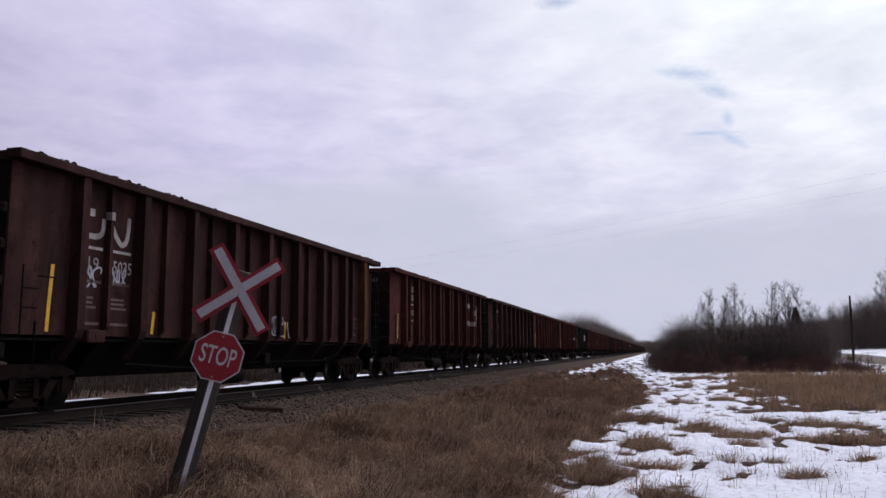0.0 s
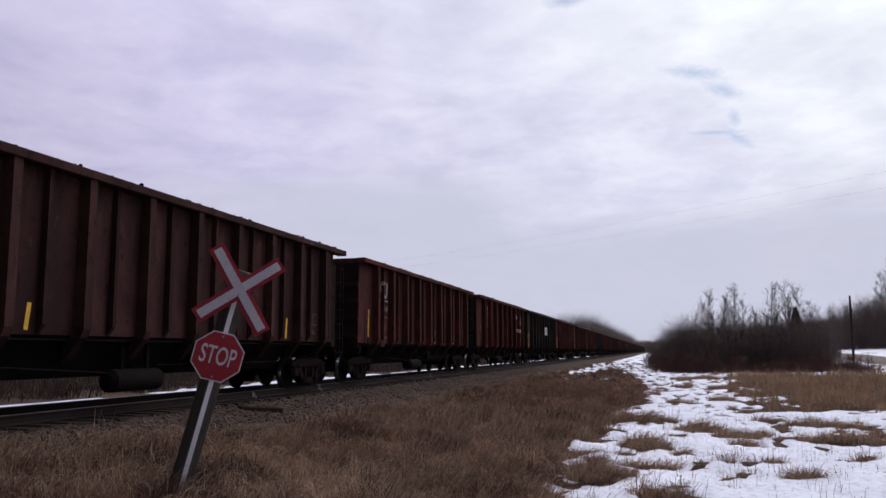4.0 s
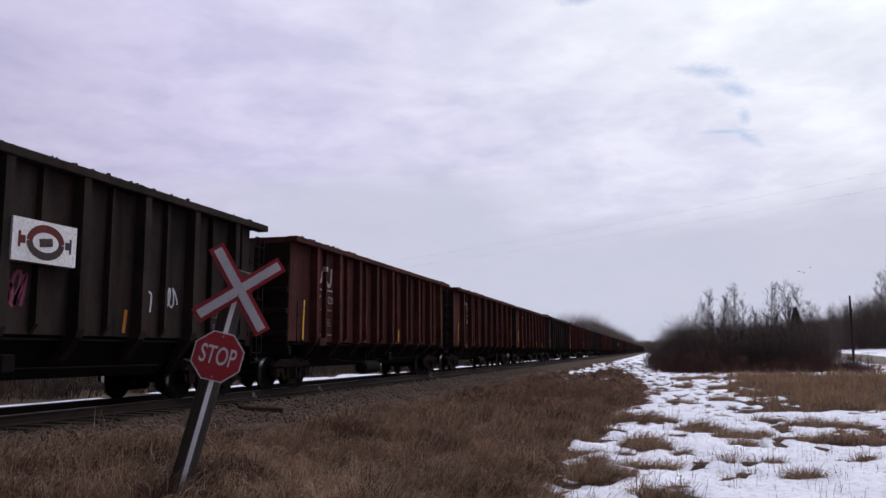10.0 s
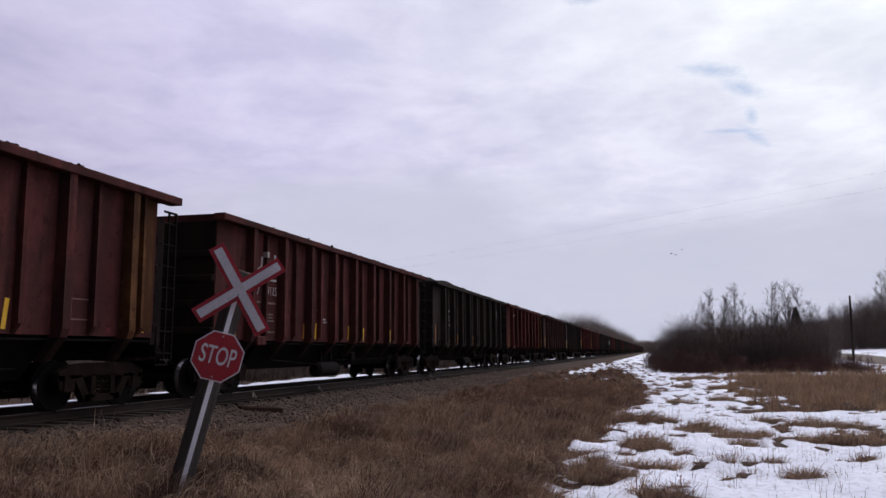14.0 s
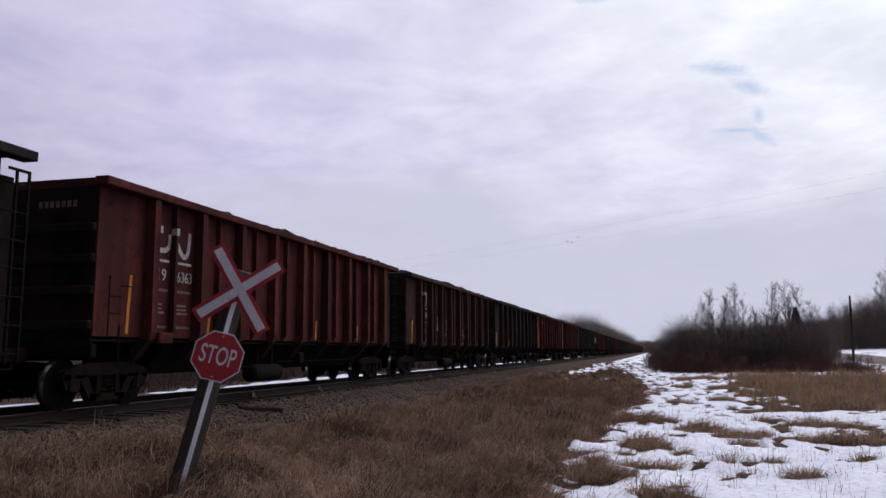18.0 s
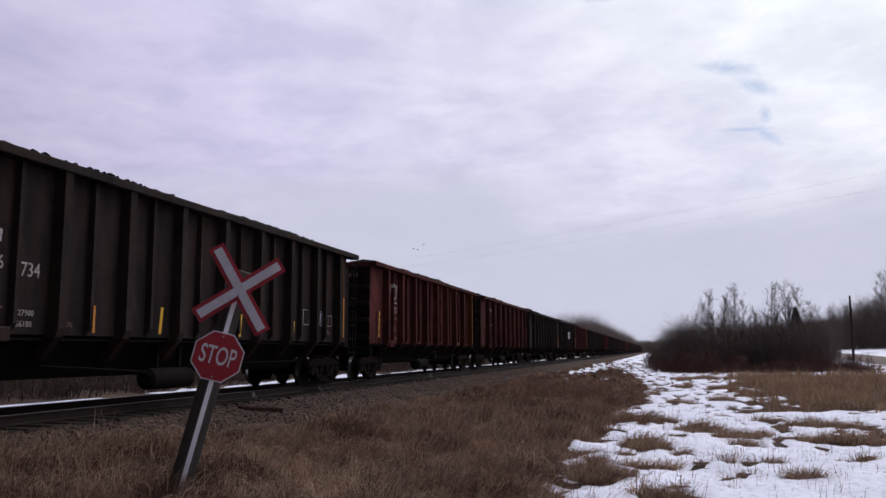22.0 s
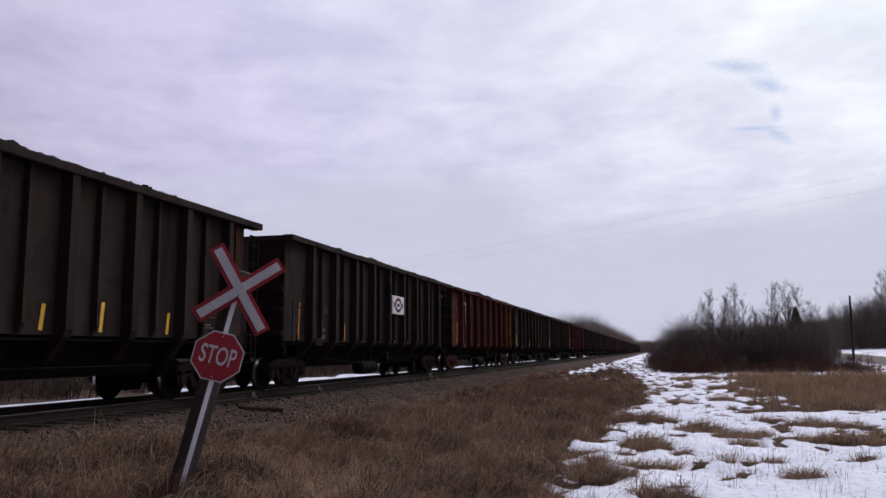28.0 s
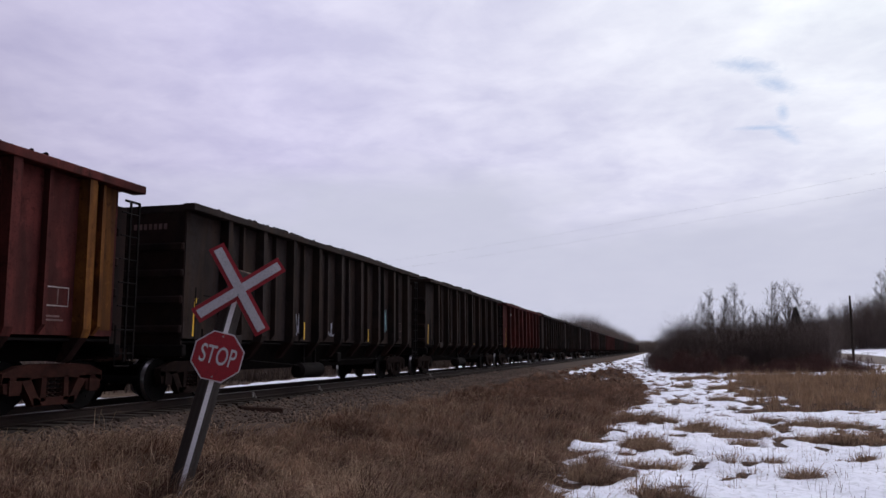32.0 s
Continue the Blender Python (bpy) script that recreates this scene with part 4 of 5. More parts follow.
def mark_car(car, n, number, style):
    r = random.Random(100 + n)
    tape = orange_tape if n in (9, 10, 14, 16) else yellow_tape
    # tall bar by the front grab iron and short bars at the posts
    if n != 15:
        a, top = (1.0, 2.2) if n == 16 else (0.48, 2.25) if n == 5 else (0.86, 2.1) if n == 11 else (0.5, 2.0) if style in ("small", "plain") else (1.02, 2.28)
        stroke(car, "yellow_bar", [(a, 1.2), (a + 0.02, 1.7), (a + 0.06, top)], 0.075, tape, "yellow reflective bar")
    if n in (3, 4, 6, 9, 11):
        stroke(car, "yellow_bar", [(15.33, 1.22), (15.36, 1.75), (15.4, 2.2)], 0.075, tape, "yellow reflective bar")
    for s in BAR_ROWS.get(n, (3.75, 9.4, 12.65)):
        h = r.choice((0.42, 0.46, 0.52))
        tone = tape if n == 15 or r.random() < 0.8 else orange_tape
        heavy, light = (s - 1.5) % 1.66, (s - 2.33) % 1.66
        if min(heavy, 1.66 - heavy) < 0.08 or min(light, 1.66 - light) < 0.08:      # taped on the face of a post
            d = SIDE + (0.241 if min(heavy, 1.66 - heavy) < 0.08 else 0.141)
            part("yellow_bar", box(d, d + 0.004, s_(s) - 0.03, s_(s) + 0.03, 1.2, 1.2 + h), tone, car, "yellow reflective bar")
        else:
            stroke(car, "yellow_bar", [(s, 1.22), (s + 0.05, 1.22 + h)], 0.085, tone, "yellow reflective bar")
    left, _, right = number.partition("|")
    if style == "worm":
        stroke(car, "emblem_shape", [(1.68, 3.27), (2.0, 3.27)], 0.13, white_stencil)
        stroke(car, "emblem_shape", [(1.68, 2.86)] + rounded([(2.02, 2.86), (2.14, 2.89), (2.22, 2.98), (2.24, 3.2)]), 0.1, white_stencil)
        post_patch(car, 2.33, 3.26, 0.14, 0.11)
        stroke(car, "emblem_shape", rounded([(2.42, 3.2), (2.52, 3.02), (2.64, 2.87), (2.76, 2.8), (2.87, 2.88), (2.91, 3.05), (2.93, 3.32)]), 0.1, white_stencil)
        for z, m in ((2.66, white_stencil), (2.08, faint_stencil), (1.36, faint_stencil)):
            stroke(car, "stencil_line", [(1.66, z), (2.24, z)], 0.05, m)
            stroke(car, "stencil_line", [(2.5, z), (3.02, z)], 0.05, m)
        letters(car, left, 2.0, 2.37, 0.34, white_stencil, "white stencilled car number")
        letters(car, right, 2.8, 2.37, 0.32, white_stencil, "white stencilled car number", 0.85)
        bars(car, 1.72, 1.8, 0.45, 0.04, 3, faint_stencil)
        bars(car, 2.5, 1.8, 0.5, 0.04, 3, faint_stencil)
        if n % 2:
            stroke(car, "stencil_box", [(3.45, 2.2), (3.62, 2.2), (3.62, 2.5), (3.45, 2.5)], 0.02, white_stencil)
    elif style == "words":
        for z in (3.2, 2.86):
            for a in (1.7, 2.52):
                for k in range(6):
                    stroke(car, "lettering_shape", [(a + 0.02 + k * 0.09, z), (a + 0.03 + k * 0.09, z + 0.24)], 0.032, white_stencil)
        for z in (2.72, 2.08):
            stroke(car, "stencil_line", [(1.66, z), (2.24, z)], 0.05, white_stencil)
            stroke(car, "stencil_line", [(2.5, z), (3.02, z)], 0.05, white_stencil)
        letters(car, left, 1.97, 2.38, 0.32, white_stencil, "white stencilled car number", 0.8)
        letters(car, right, 2.8, 2.38, 0.32, white_stencil, "white stencilled car number", 0.85)
        bars(car, 1.7, 1.85, 0.5, 0.04, 4, faint_stencil)
        bars(car, 2.5, 1.85, 0.5, 0.04, 5, faint_stencil)
        # large emblem near the far end
        stroke(car, "emblem_shape", [(13.05, 3.2), (12.6, 3.2)] + rounded([(12.42, 3.2), (12.2, 3.12), (12.09, 2.95), (12.07, 2.75), (12.09, 2.52), (12.2, 2.35), (12.42, 2.27)]) + [(12.6, 2.27), (13.42, 2.27)], 0.22, white_stencil, "large worn white bracket-shaped emblem")
        stroke(car, "emblem_shape", [(13.47, 2.62)] + rounded([(13.47, 3.0), (13.5, 3.17), (13.6, 3.25), (13.72, 3.18), (14.0, 2.78), (14.22, 2.4), (14.33, 2.28), (14.46, 2.26), (14.57, 2.4), (14.62, 2.62)]) + [(14.68, 3.28)], 0.17, white_stencil, "large worn white wave-shaped emblem")
        post_patch(car, 12.29, 3.17, 0.24, 0.11)
        post_patch(car, 12.29, 2.3, 0.24, 0.11)
        post_patch(car, 13.15, 2.27, 0.22, 0.235)
        post_patch(car, 13.95, 2.86, 0.26, 0.11)
        stroke(car, "stencil_box", [(14.1, 1.44), (14.62, 1.44), (14.62, 1.72), (14.1, 1.72), (14.1, 1.44)], 0.025, faint_stencil)
    elif style == "small":
        ink = faint_stencil if n == 16 else white_stencil
        low = 0.07 if n == 16 else 0.0
        for k in (0, 1):
            stroke(car, "lettering_shape", [(1.84 + 0.2 * k, 2.51 - low), (1.86 + 0.2 * k, 2.7 - low)], 0.1, ink)
        letters(car, right, 1.98, 2.2 - low, 0.3 - low, ink, "white stencilled number", 0.85)
        bars(car, 1.75, 1.7, 0.45, 0.04, 3, faint_stencil)
    elif number:
        for k in range(3):
            stroke(car, "lettering_shape", [(1.76 + 0.17 * k, 2.28), (1.78 + 0.17 * k, 2.52)], 0.1, white_stencil)
        letters(car, right, 2.78, 2.38, 0.34, white_stencil, "white stencilled number", 0.85)
        for z, m in ((2.75, white_stencil), (2.08, white_stencil), (1.36, faint_stencil)):
            for a in (1.7, 2.52, 3.36):
                stroke(car, "stencil_line", [(a, z), (a + 0.46, z)], 0.05, m)
    # data box near the far end
    if n % 3 != 1:
        stroke(car, "stencil_box", [(14.08, 1.62), (14.6, 1.62), (14.6, 1.92), (14.08, 1.92), (14.08, 1.62)], 0.022, white_stencil if n in (12, 17) else faint_stencil)
        stroke(car, "stencil_line", [(14.36, 1.64), (14.36, 1.9)], 0.022, faint_stencil)
        bars(car, 14.1, 1.45, 0.45, 0.03, 2, faint_stencil)
    if n == 0:
        scrawl(car, 1.68, 1.95, 0.5, 0.42, white_spray, 1, 4)
        scrawl(car, 2.5, 2.05, 0.45, 0.35, white_spray, 2, 3)
        scrawl(car, 8.75, 1.2, 0.6, 0.6, white_spray, 3, 5)
        scrawl(car, 9.6, 1.2, 0.4, 0.5, white_spray, 4, 2)
    if n == 1:
        scrawl(car, 10.0, 1.3, 0.5, 0.5, white_spray, 5, 3)
    if n == 5:
        scrawl(car, 2.45, 1.55, 0.5, 0.85, cyan_spray, 6, 6, 0.06)
        scrawl(car, 2.45, 1.12, 0.5, 0.4, pink_spray, 7, 6, 0.08)
        scrawl(car, 3.7, 1.7, 0.5, 0.9, violet_spray, 8, 4, 0.1)
        scrawl(car, 4.4, 1.9, 0.45, 0.7, cyan_spray, 9, 4, 0.06)
        scrawl(car, 7.35, 1.75, 0.5, 0.45, cyan_spray, 10, 4, 0.06)
        scrawl(car, 7.35, 1.2, 0.6, 0.5, cyan_spray, 11, 6, 0.06)
        scrawl(car, 8.35, 1.55, 0.45, 0.6, pink_spray, 12, 4, 0.07)
        scrawl(car, 11.55, 1.35, 0.4, 0.75, white_spray, 13, 3, 0.04)
        scrawl(car, 12.4, 1.7, 0.4, 0.5, white_spray, 14, 3, 0.04)
        emblem_panel(car, 8.23, 2.23, 1.34, 0.65)
    if n == 16:
        emblem_panel(car, 8.23, 2.23, 1.34, 0.65)
    if n == 10:
        scrawl(car, 4.7, 1.55, 0.5, 0.75, white_spray, 15, 3, 0.05)
    if n == 11:
        stroke(car, "graffiti", [(8.5 + 0.26 * math.cos(a), 2.35 + 0.26 * math.sin(a)) for a in [i * 0.35 for i in range(19)]], 0.03, white_spray)
        scrawl(car, 8.35, 2.2, 0.3, 0.3, white_spray, 16, 3, 0.025)
        scrawl(car, 9.6, 1.5, 0.6, 0.6, white_spray, 17, 2, 0.04)
        scrawl(car, 10.4, 1.6, 0.5, 0.6, white_spray, 18, 2, 0.04)
        scrawl(car, 4.6, 1.7, 0.4, 0.8, white_spray, 19, 2, 0.035)
        stroke(car, "graffiti", [(6.1 + 0.14 * math.cos(a) + 0.05 * math.sin(a), 1.85 + 0.42 * math.sin(a)) for a in [i * 0.4 for i in range(17)]], 0.03, white_spray)
    if n == 15:
        scrawl(car, 7.45, 1.95, 0.75, 0.6, white_spray, 20, 4, 0.04)
    if n == 18:
        scrawl(car, 5.4, 1.3, 0.45, 0.6, white_spray, 22, 3, 0.045)
        scrawl(car, 7.5, 1.3, 0.5, 0.45, white_spray, 23, 2, 0.04)
        scrawl(car, 12.6, 1.5, 0.3, 0.9, cyan_spray, 24, 2, 0.05)
    if n == 9:
        stroke(car, "white_disc", [(14.28, 3.1), (14.34, 3.1), (14.44, 3.1), (14.5, 3.1), (14.62, 3.1)], 0.42, white_spray, "worn white disc")
        scrawl(car, 14.25, 2.1, 0.35, 0.3, white_stencil, 21, 2, 0.05)
    if n == 12:
        for a, b, m in ((12.62, 13.0, white_stencil), (13.42, 13.9, white_spray)):
            stroke(car, "stencil_box", [(a, 1.62), (b, 1.62), (b, 2.02), (a, 2.02), (a, 1.62)], 0.025, m)
        stroke(car, "worn_patch", [(13.5, 1.82), (13.62, 1.84), (13.8, 1.8)], 0.34, white_spray, "worn white patch")
        part("yellow_bar", box(SIDE + 0.132, SIDE + 0.136, s_(15.185), s_(15.255), 1.3, 2.5), orange_tape, car, "faded orange bar on a post")
    if n == 7:
        stroke(car, "yellow_bar", [(15.42, 1.24), (15.5, 2.28)], 0.08, yellow_tape, "yellow reflective bar")
        stroke(car, "stencil_box", [(13.5, 1.42), (14.0, 1.42), (14.0, 1.76), (13.5, 1.76), (13.5, 1.42)], 0.025, faint_stencil)
        stroke(car, "red_tag", [(14.4, 1.26), (14.52, 1.26)], 0.1, emblem_red, "small red tag")
    if n == 8:
        stroke(car, "yellow_bar", [(15.3, 1.1), (15.36, 2.0)], 0.05, yellow_tape, "yellow reflective bar")
        bars(car, 5.6, 2.05, 0.3, 0.04, 1, white_stencil)
        bars(car, 6.05, 1.8, 0.3, 0.04, 2, white_stencil)
    if n == 12:
        letters(car, "734", 2.7, 2.13, 0.32, white_stencil, "white stencilled number", 0.85)
        letters(car, "227900", 2.63, 1.47, 0.13, white_stencil, "small stencilled weight figures")
        letters(car, "56100", 2.63, 1.3, 0.13, white_stencil, "small stencilled weight figures")
        letters(car, "1-70", 3.57, 1.32, 0.12, faint_stencil, "small stencilled date")
    if n == 16:
        letters(car, "33", 2.86, 2.06, 0.24, faint_stencil, "worn stencilled number", 0.9)
        bars(car, 2.5, 1.5, 0.4, 0.1, 2, faint_stencil)
        stroke(car, "torn_slot", [(12.8, 2.2), (12.8, 2.8)], 0.09, black_iron, "torn dark slot in the side sheet")
        stroke(car, "stencil_box", [(13.6, 1.5), (14.45, 1.5), (14.45, 1.95), (13.6, 1.95), (13.6, 1.5)], 0.025, faint_stencil)
        bars(car, 13.6, 1.24, 0.25, 0.05, 1, white_stencil)
        stroke(car, "red_tag", [(14.45, 1.33), (14.56, 1.33)], 0.12, emblem_red, "small red tag")
    if n == 17:
        stroke(car, "dark_stain", [(8.15, 2.45), (8.45, 2.5)], 0.55, black_iron)
        stroke(car, "dark_stain", [(8.95, 2.45), (9.3, 2.5)], 0.5, black_iron)


def coal_mesh(seed, heap):
    """A heaped load whose crest shows above the rim, with a few lumps on it."""
    r = np.random.RandomState(seed)
    xs, ys = np.linspace(-1.32, 1.32, 13), np.linspace(s_(0.3), s_(15.6), 120)
    X, Y = np.meshgrid(xs, ys)
    crown = heap + 0.10 * (waves(Y * 0, Y, seed, 5.0)) + 0.05 * waves(X, Y, seed + 1, 1.2) + r.uniform(-0.06, 0.06, X.shape)
    edge = smooth(1.32 - np.abs(X), 0.0, 1.0) * smooth(Y - s_(0.3), 0, 3.0) * smooth(s_(15.6) - Y, 0, 2.4)
    z = RIM - 0.12 + edge * np.maximum(crown, 0.1) + 0.02
    me = grid_mesh("coal_load", xs, ys, z, coal_mat)
    bm = bmesh.new()
    bm.from_mesh(me)
    runs = [r.uniform(1, 15) for _ in range(5)]
    for _ in range(160 if heap < 0.4 else 260):      # lumps spilled along the rim, in runs
        y, x = s_(min(max(r.choice(runs) + r.normal(0, 1.1), 0.5), 15.4)), r.uniform(1.2, 1.5)
        k = r.uniform(0.018, 0.048)
        bmesh.ops.create_icosphere(bm, subdivisions=1, radius=k, matrix=pose(x, y, RIM + k * 0.5) @ Matrix.Diagonal((1, r.uniform(0.7, 1.6), 0.8, 1)))
    bm.to_mesh(me)
    bm.free()
    return me


coal_meshes = [coal_mesh(40 + 3 * k, 0.33) for k in range(6)] + [coal_mesh(60 + 3 * k, 0.46) for k in range(6)]


def recolour(car, key, ochre_end, corner):
    for ob in car.children_recursive:
        if ob.material_slots and ob.material_slots[0].material == PAINTS["brown"]:
            slot = ob.material_slots[0]
            slot.link = "OBJECT"
            end_post = ob.name.startswith("side_post") and ob.location.y > s_(15.0 if key == "dark" else 14.2)
            slot.material = corner if ochre_end and end_post else PAINTS[key]


WORDS = {"red": "oxide-red", "brown": "dark brown", "dark": "black-brown", "maroon": "maroon-brown"}
proto = build_car(True)
plain_proto = build_car(False)
rnd = random.Random(5)
for n in range(-1, 44):
    key, ochre_end, number, style = CARS.get(n, (rnd.choice(("brown", "dark", "dark", "dark", "maroon")), False, "", "none"))
    first = train_y(0) + n * L_CAR - HALF
    base = proto if n < 22 else plain_proto
    car = copy_thing(base, pose(TRACK_X, first, 0))
    corner = bright_ochre if n in (-1, 9, 13, 17) else ochre
    recolour(car, key, ochre_end, corner)
    for ob in car.children_recursive if n == 17 else ():
        if ob.name.startswith("side_frame"):
            ob.material_slots[0].link = "OBJECT"
            ob.material_slots[0].material = red_frame
    if n not in (1, 4, 10, 13, 14, 17, 18):
        for ob in [c for c in car.children if c.name.startswith("end_lettering")]:
            bpy.data.objects.remove(ob)
    if style != "none":
        mark_car(car, n, number, style)
        if ochre_end and n != 12:
            part("ochre_panel", box(FACE, FACE + 0.006, s_(14.88), s_(15.66), SILL + 0.1, RIM - 0.15), corner, car, "ochre-painted far corner panel")
    tagged(car, f"weathered {WORDS[key]} steel gondola coal car on the track", "rail car", "coal cars of the train")
    load = tagged(new("coal_load", coal_meshes[n % 6 + (6 if n > 8 else 0)]), "heaped black coal filling a gondola car", "coal", "coal loads of the train")
    load.location = (TRACK_X, first, 0)
    MOVES.append((car, n))
    MOVES.append((load, n))
for base in (proto, plain_proto):
    for ob in list(base.children_recursive) + [base]:
        bpy.data.objects.remove(ob)

# ---- level-crossing sign ----
SIGN_BASE = Vector((-5.575, 8.655, -0.70))
SIGN_TURN = math.degrees(math.atan2(5.4, 8.7))
sign = tagged(new("crossing_sign"), "leaning wooden post with red-bordered crossbuck and stop sign", "road sign")
sign.matrix_basis = pose(*SIGN_BASE, 0, 0, SIGN_TURN) @ pose(0, 0, 0, 0, 13.8, 0)
POST_TURN = pose(0, 0, 0, 0, 0, 33)
post_bm = box(-0.1, 0.1, -0.1, 0.1, -0.6, 2.66, 0.012)
post_bm.transform(POST_TURN)
cap_bm = box(-0.095, 0.095, -0.095, 0.095, 2.662, 2.675, 0.004)
cap_bm.transform(POST_TURN)
strip_bm = box(-0.085, -0.02, -0.106, -0.1015, -0.24, 2.4)
strip_bm.transform(POST_TURN)
part("post", post_bm, post_wood, sign, "weathered grey square timber post")
part("sawn_top", cap_bm, sawn_wood, sign, "pale split wood at the top of the post")
part("reflective_strip", strip_bm, sign_white, sign, "narrow white reflective strip")


def blade(angle, y, front):
    root = part("crossbuck_blade", box(-0.61, 0.61, y, y + 0.006, -0.1, 0.1), sign_red, sign, "red blade of the crossbuck")
    root.matrix_basis = pose(0.03, 0, 2.43) @ pose(0, 0, 0, 0, -angle, 0)
    part("white_stripe", box(-0.57, 0.57, front - 0.002, front, -0.054, 0.054), sign_white, root)
    return root


blade(47, -0.160, -0.1785)
blade(133, -0.172, -0.1815)


def octagon(r):
    return [(r * math.cos(radians(22.5 + 45 * k)), r * math.sin(radians(22.5 + 45 * k))) for k in range(8)]


stop = part("stop_plate", prism(octagon(0.325), "y", -0.156, -0.151), sign_white, sign, "octagonal stop sign with white rim")
stop.matrix_basis = pose(0.0, 0, 1.575)
part("red_field", prism(octagon(0.308), "y", -0.159, -0.1565), sign_red, stop)
word = part("stop_lettering", text_mesh("STOP", 0.33, 0.002, 0.0025), sign_white, stop)
word.matrix_basis = pose(0, -0.161, 0, 90, 0, 0) @ Matrix.Diagonal((0.555, 0.95, 1, 1))
for z in (-0.25, 0.25):
    part("bolt", add_cyl(bmesh.new(), (0, -0.160, z), (0, -0.168, z), 0.012, None, 8), galvanized, stop)
part("bolt", add_cyl(bmesh.new(), (0.03, -0.165, 2.36), (0.03, -0.185, 2.36), 0.014, None, 8), galvanized, sign)

# ---- grass ----
rng = np.random.RandomState(21)


def grass_patch(name, n, sample, height, width, lean, material, label, keep=None, edge_low=True, flow=0.3, spread=0.07, per=18):
    """Tufts whose blades fan out from their root; flow lays them all over one way."""
    cx, cy = sample(n // per)
    if keep is not None:
        ok = keep(cx, cy)
        cx, cy = cx[ok], cy[ok]
    m = len(cx)
    size = rng.uniform(0.55, 1.25, m) * (1 - 0.6 * smooth(-cx, 5.8, 7.2) * smooth(cx, -16, -15) * smooth(cy, 10, 14)) * np.clip(0.72 + 0.4 * waves(cx, cy, 31, 1.7) + 0.45 * waves(cx, cy, 33, 0.75), 0.15, 1.5)
    if keep is not None and edge_low:
        size = size * np.clip(0.4 + 0.9 * grassy(cx, cy), 0.3, 1.0)
    swirl = -0.3 + 2.2 * waves(cx, cy, 32, 1.9) + rng.normal(0, 0.25, m)
    cx, cy, size, swirl = (np.repeat(a, per) for a in (cx, cy, size, swirl))
    n = len(cx)
    off = rng.normal(0, spread, (n, 2))
    r = np.hypot(off[:, 0], off[:, 1]) / spread
    dirs = off / (np.hypot(off[:, 0], off[:, 1])[:, None] + 1e-6) + flow * np.stack([np.cos(swirl), np.sin(swirl)], -1)
    az = np.arctan2(dirs[:, 1], dirs[:, 0]) + rng.normal(0, 0.4, n)
    x, y = cx + off[:, 0], cy + off[:, 1]
    base = np.stack([x, y, ground_z(x, y) - 0.02], -1)
    h = rng.uniform(*height, n) * size
    bend = np.clip(rng.normal(*lean, n) * (0.6 + 0.35 * np.minimum(r, 2)), 0.05, 1.6)
    v, t = blades(base, h, rng.uniform(*width, n), az, bend, rng)
    return tagged(new(name, mesh_of(name, v, t, material)), label, "grass", kind="stuff")


def bank_area(y0, y1):
    def sample(n):
        y = y0 + (y1 - y0) * rng.uniform(0, 1, n)
        return rng.uniform(-7.0 - 2.0 * smooth(-y, -14, -9), -0.2, n) + 0.35 * waves(y, y * 0.7, 35, 3.0) * (y > 0), y
    return sample


def on_grass(lim):
    return lambda x, y: grassy(x, y) > lim + rng.uniform(-0.25, 0.15, len(x))


grass_patch("bank_grass", 130000, bank_area(5.5, 17), (0.2, 0.5), (0.004, 0.011), (1.25, 0.3), grass_mat, "flattened dry brown grass on the railway bank", on_grass(0.0), flow=2.4, spread=0.12)
grass_patch("bank_grass", 90000, bank_area(17, 45), (0.24, 0.55), (0.007, 0.015), (1.05, 0.3), grass_mat, "dry brown grass on the railway bank", on_grass(0.0), flow=2.2, spread=0.12)
grass_patch("bank_grass", 26000, bank_area(45, 120), (0.2, 0.45), (0.03, 0.05), (0.9, 0.3), grass_mat, "dry brown grass on the distant bank", on_grass(0.0), flow=1.1, spread=0.1)
grass_patch("bank_grass", 16000, bank_area(-12, 4.3), (0.25, 0.5), (0.006, 0.012), (1.2, 0.25), grass_mat, "flattened dry brown grass on the railway bank", lambda x, y: x < -1.2, edge_low=False, flow=2.4, spread=0.16)
grass_patch("seed_grass", 14000, bank_area(6, 22), (0.28, 0.62), (0.004, 0.008), (1.0, 0.35), pale_grass, "pale curled straw stalks in the bank grass", on_grass(0.2), spread=0.12, per=6)


def curled_straw(n, y0, y1):
    """Single dry stalks that arch over and curl at their tips."""
    x, y = bank_area(y0, y1)(n)
    ok = grassy(x, y) > 0.1
    x, y = x[ok], y[ok]
    n, k = len(x), 7
    az = -0.3 + 2.2 * waves(x, y, 32, 1.9) + rng.normal(0, 0.7, n)
    turn = rng.uniform(1.6, 3.8, n)                      # how far the stalk bends over, radians
    step = rng.uniform(0.18, 0.42, n) / (k - 1)
    out, rise = np.zeros(n), np.zeros(n)
    pts = []
    for i in range(k):
        pts.append(np.stack([x + np.cos(az) * out, y + np.sin(az) * out, ground_z(x, y) + 0.1 + rise], -1))
        a = turn * (i / (k - 1)) ** 1.4
        out, rise = out + step * np.sin(a), rise + step * np.cos(a)
    rad = np.linspace(1.0, 0.45, k)[None] * rng.uniform(0.003, 0.006, n)[:, None]
    V, T = tubes(np.stack(pts, 1), rad)
    return tagged(new("curled_straw", mesh_of("curled_straw", V, T, pale_grass)), "pale curled straw stalks on the railway bank", "grass", kind="stuff")


curled_straw(5500, 5.5, 13)
curled_straw(2800, 13, 28)


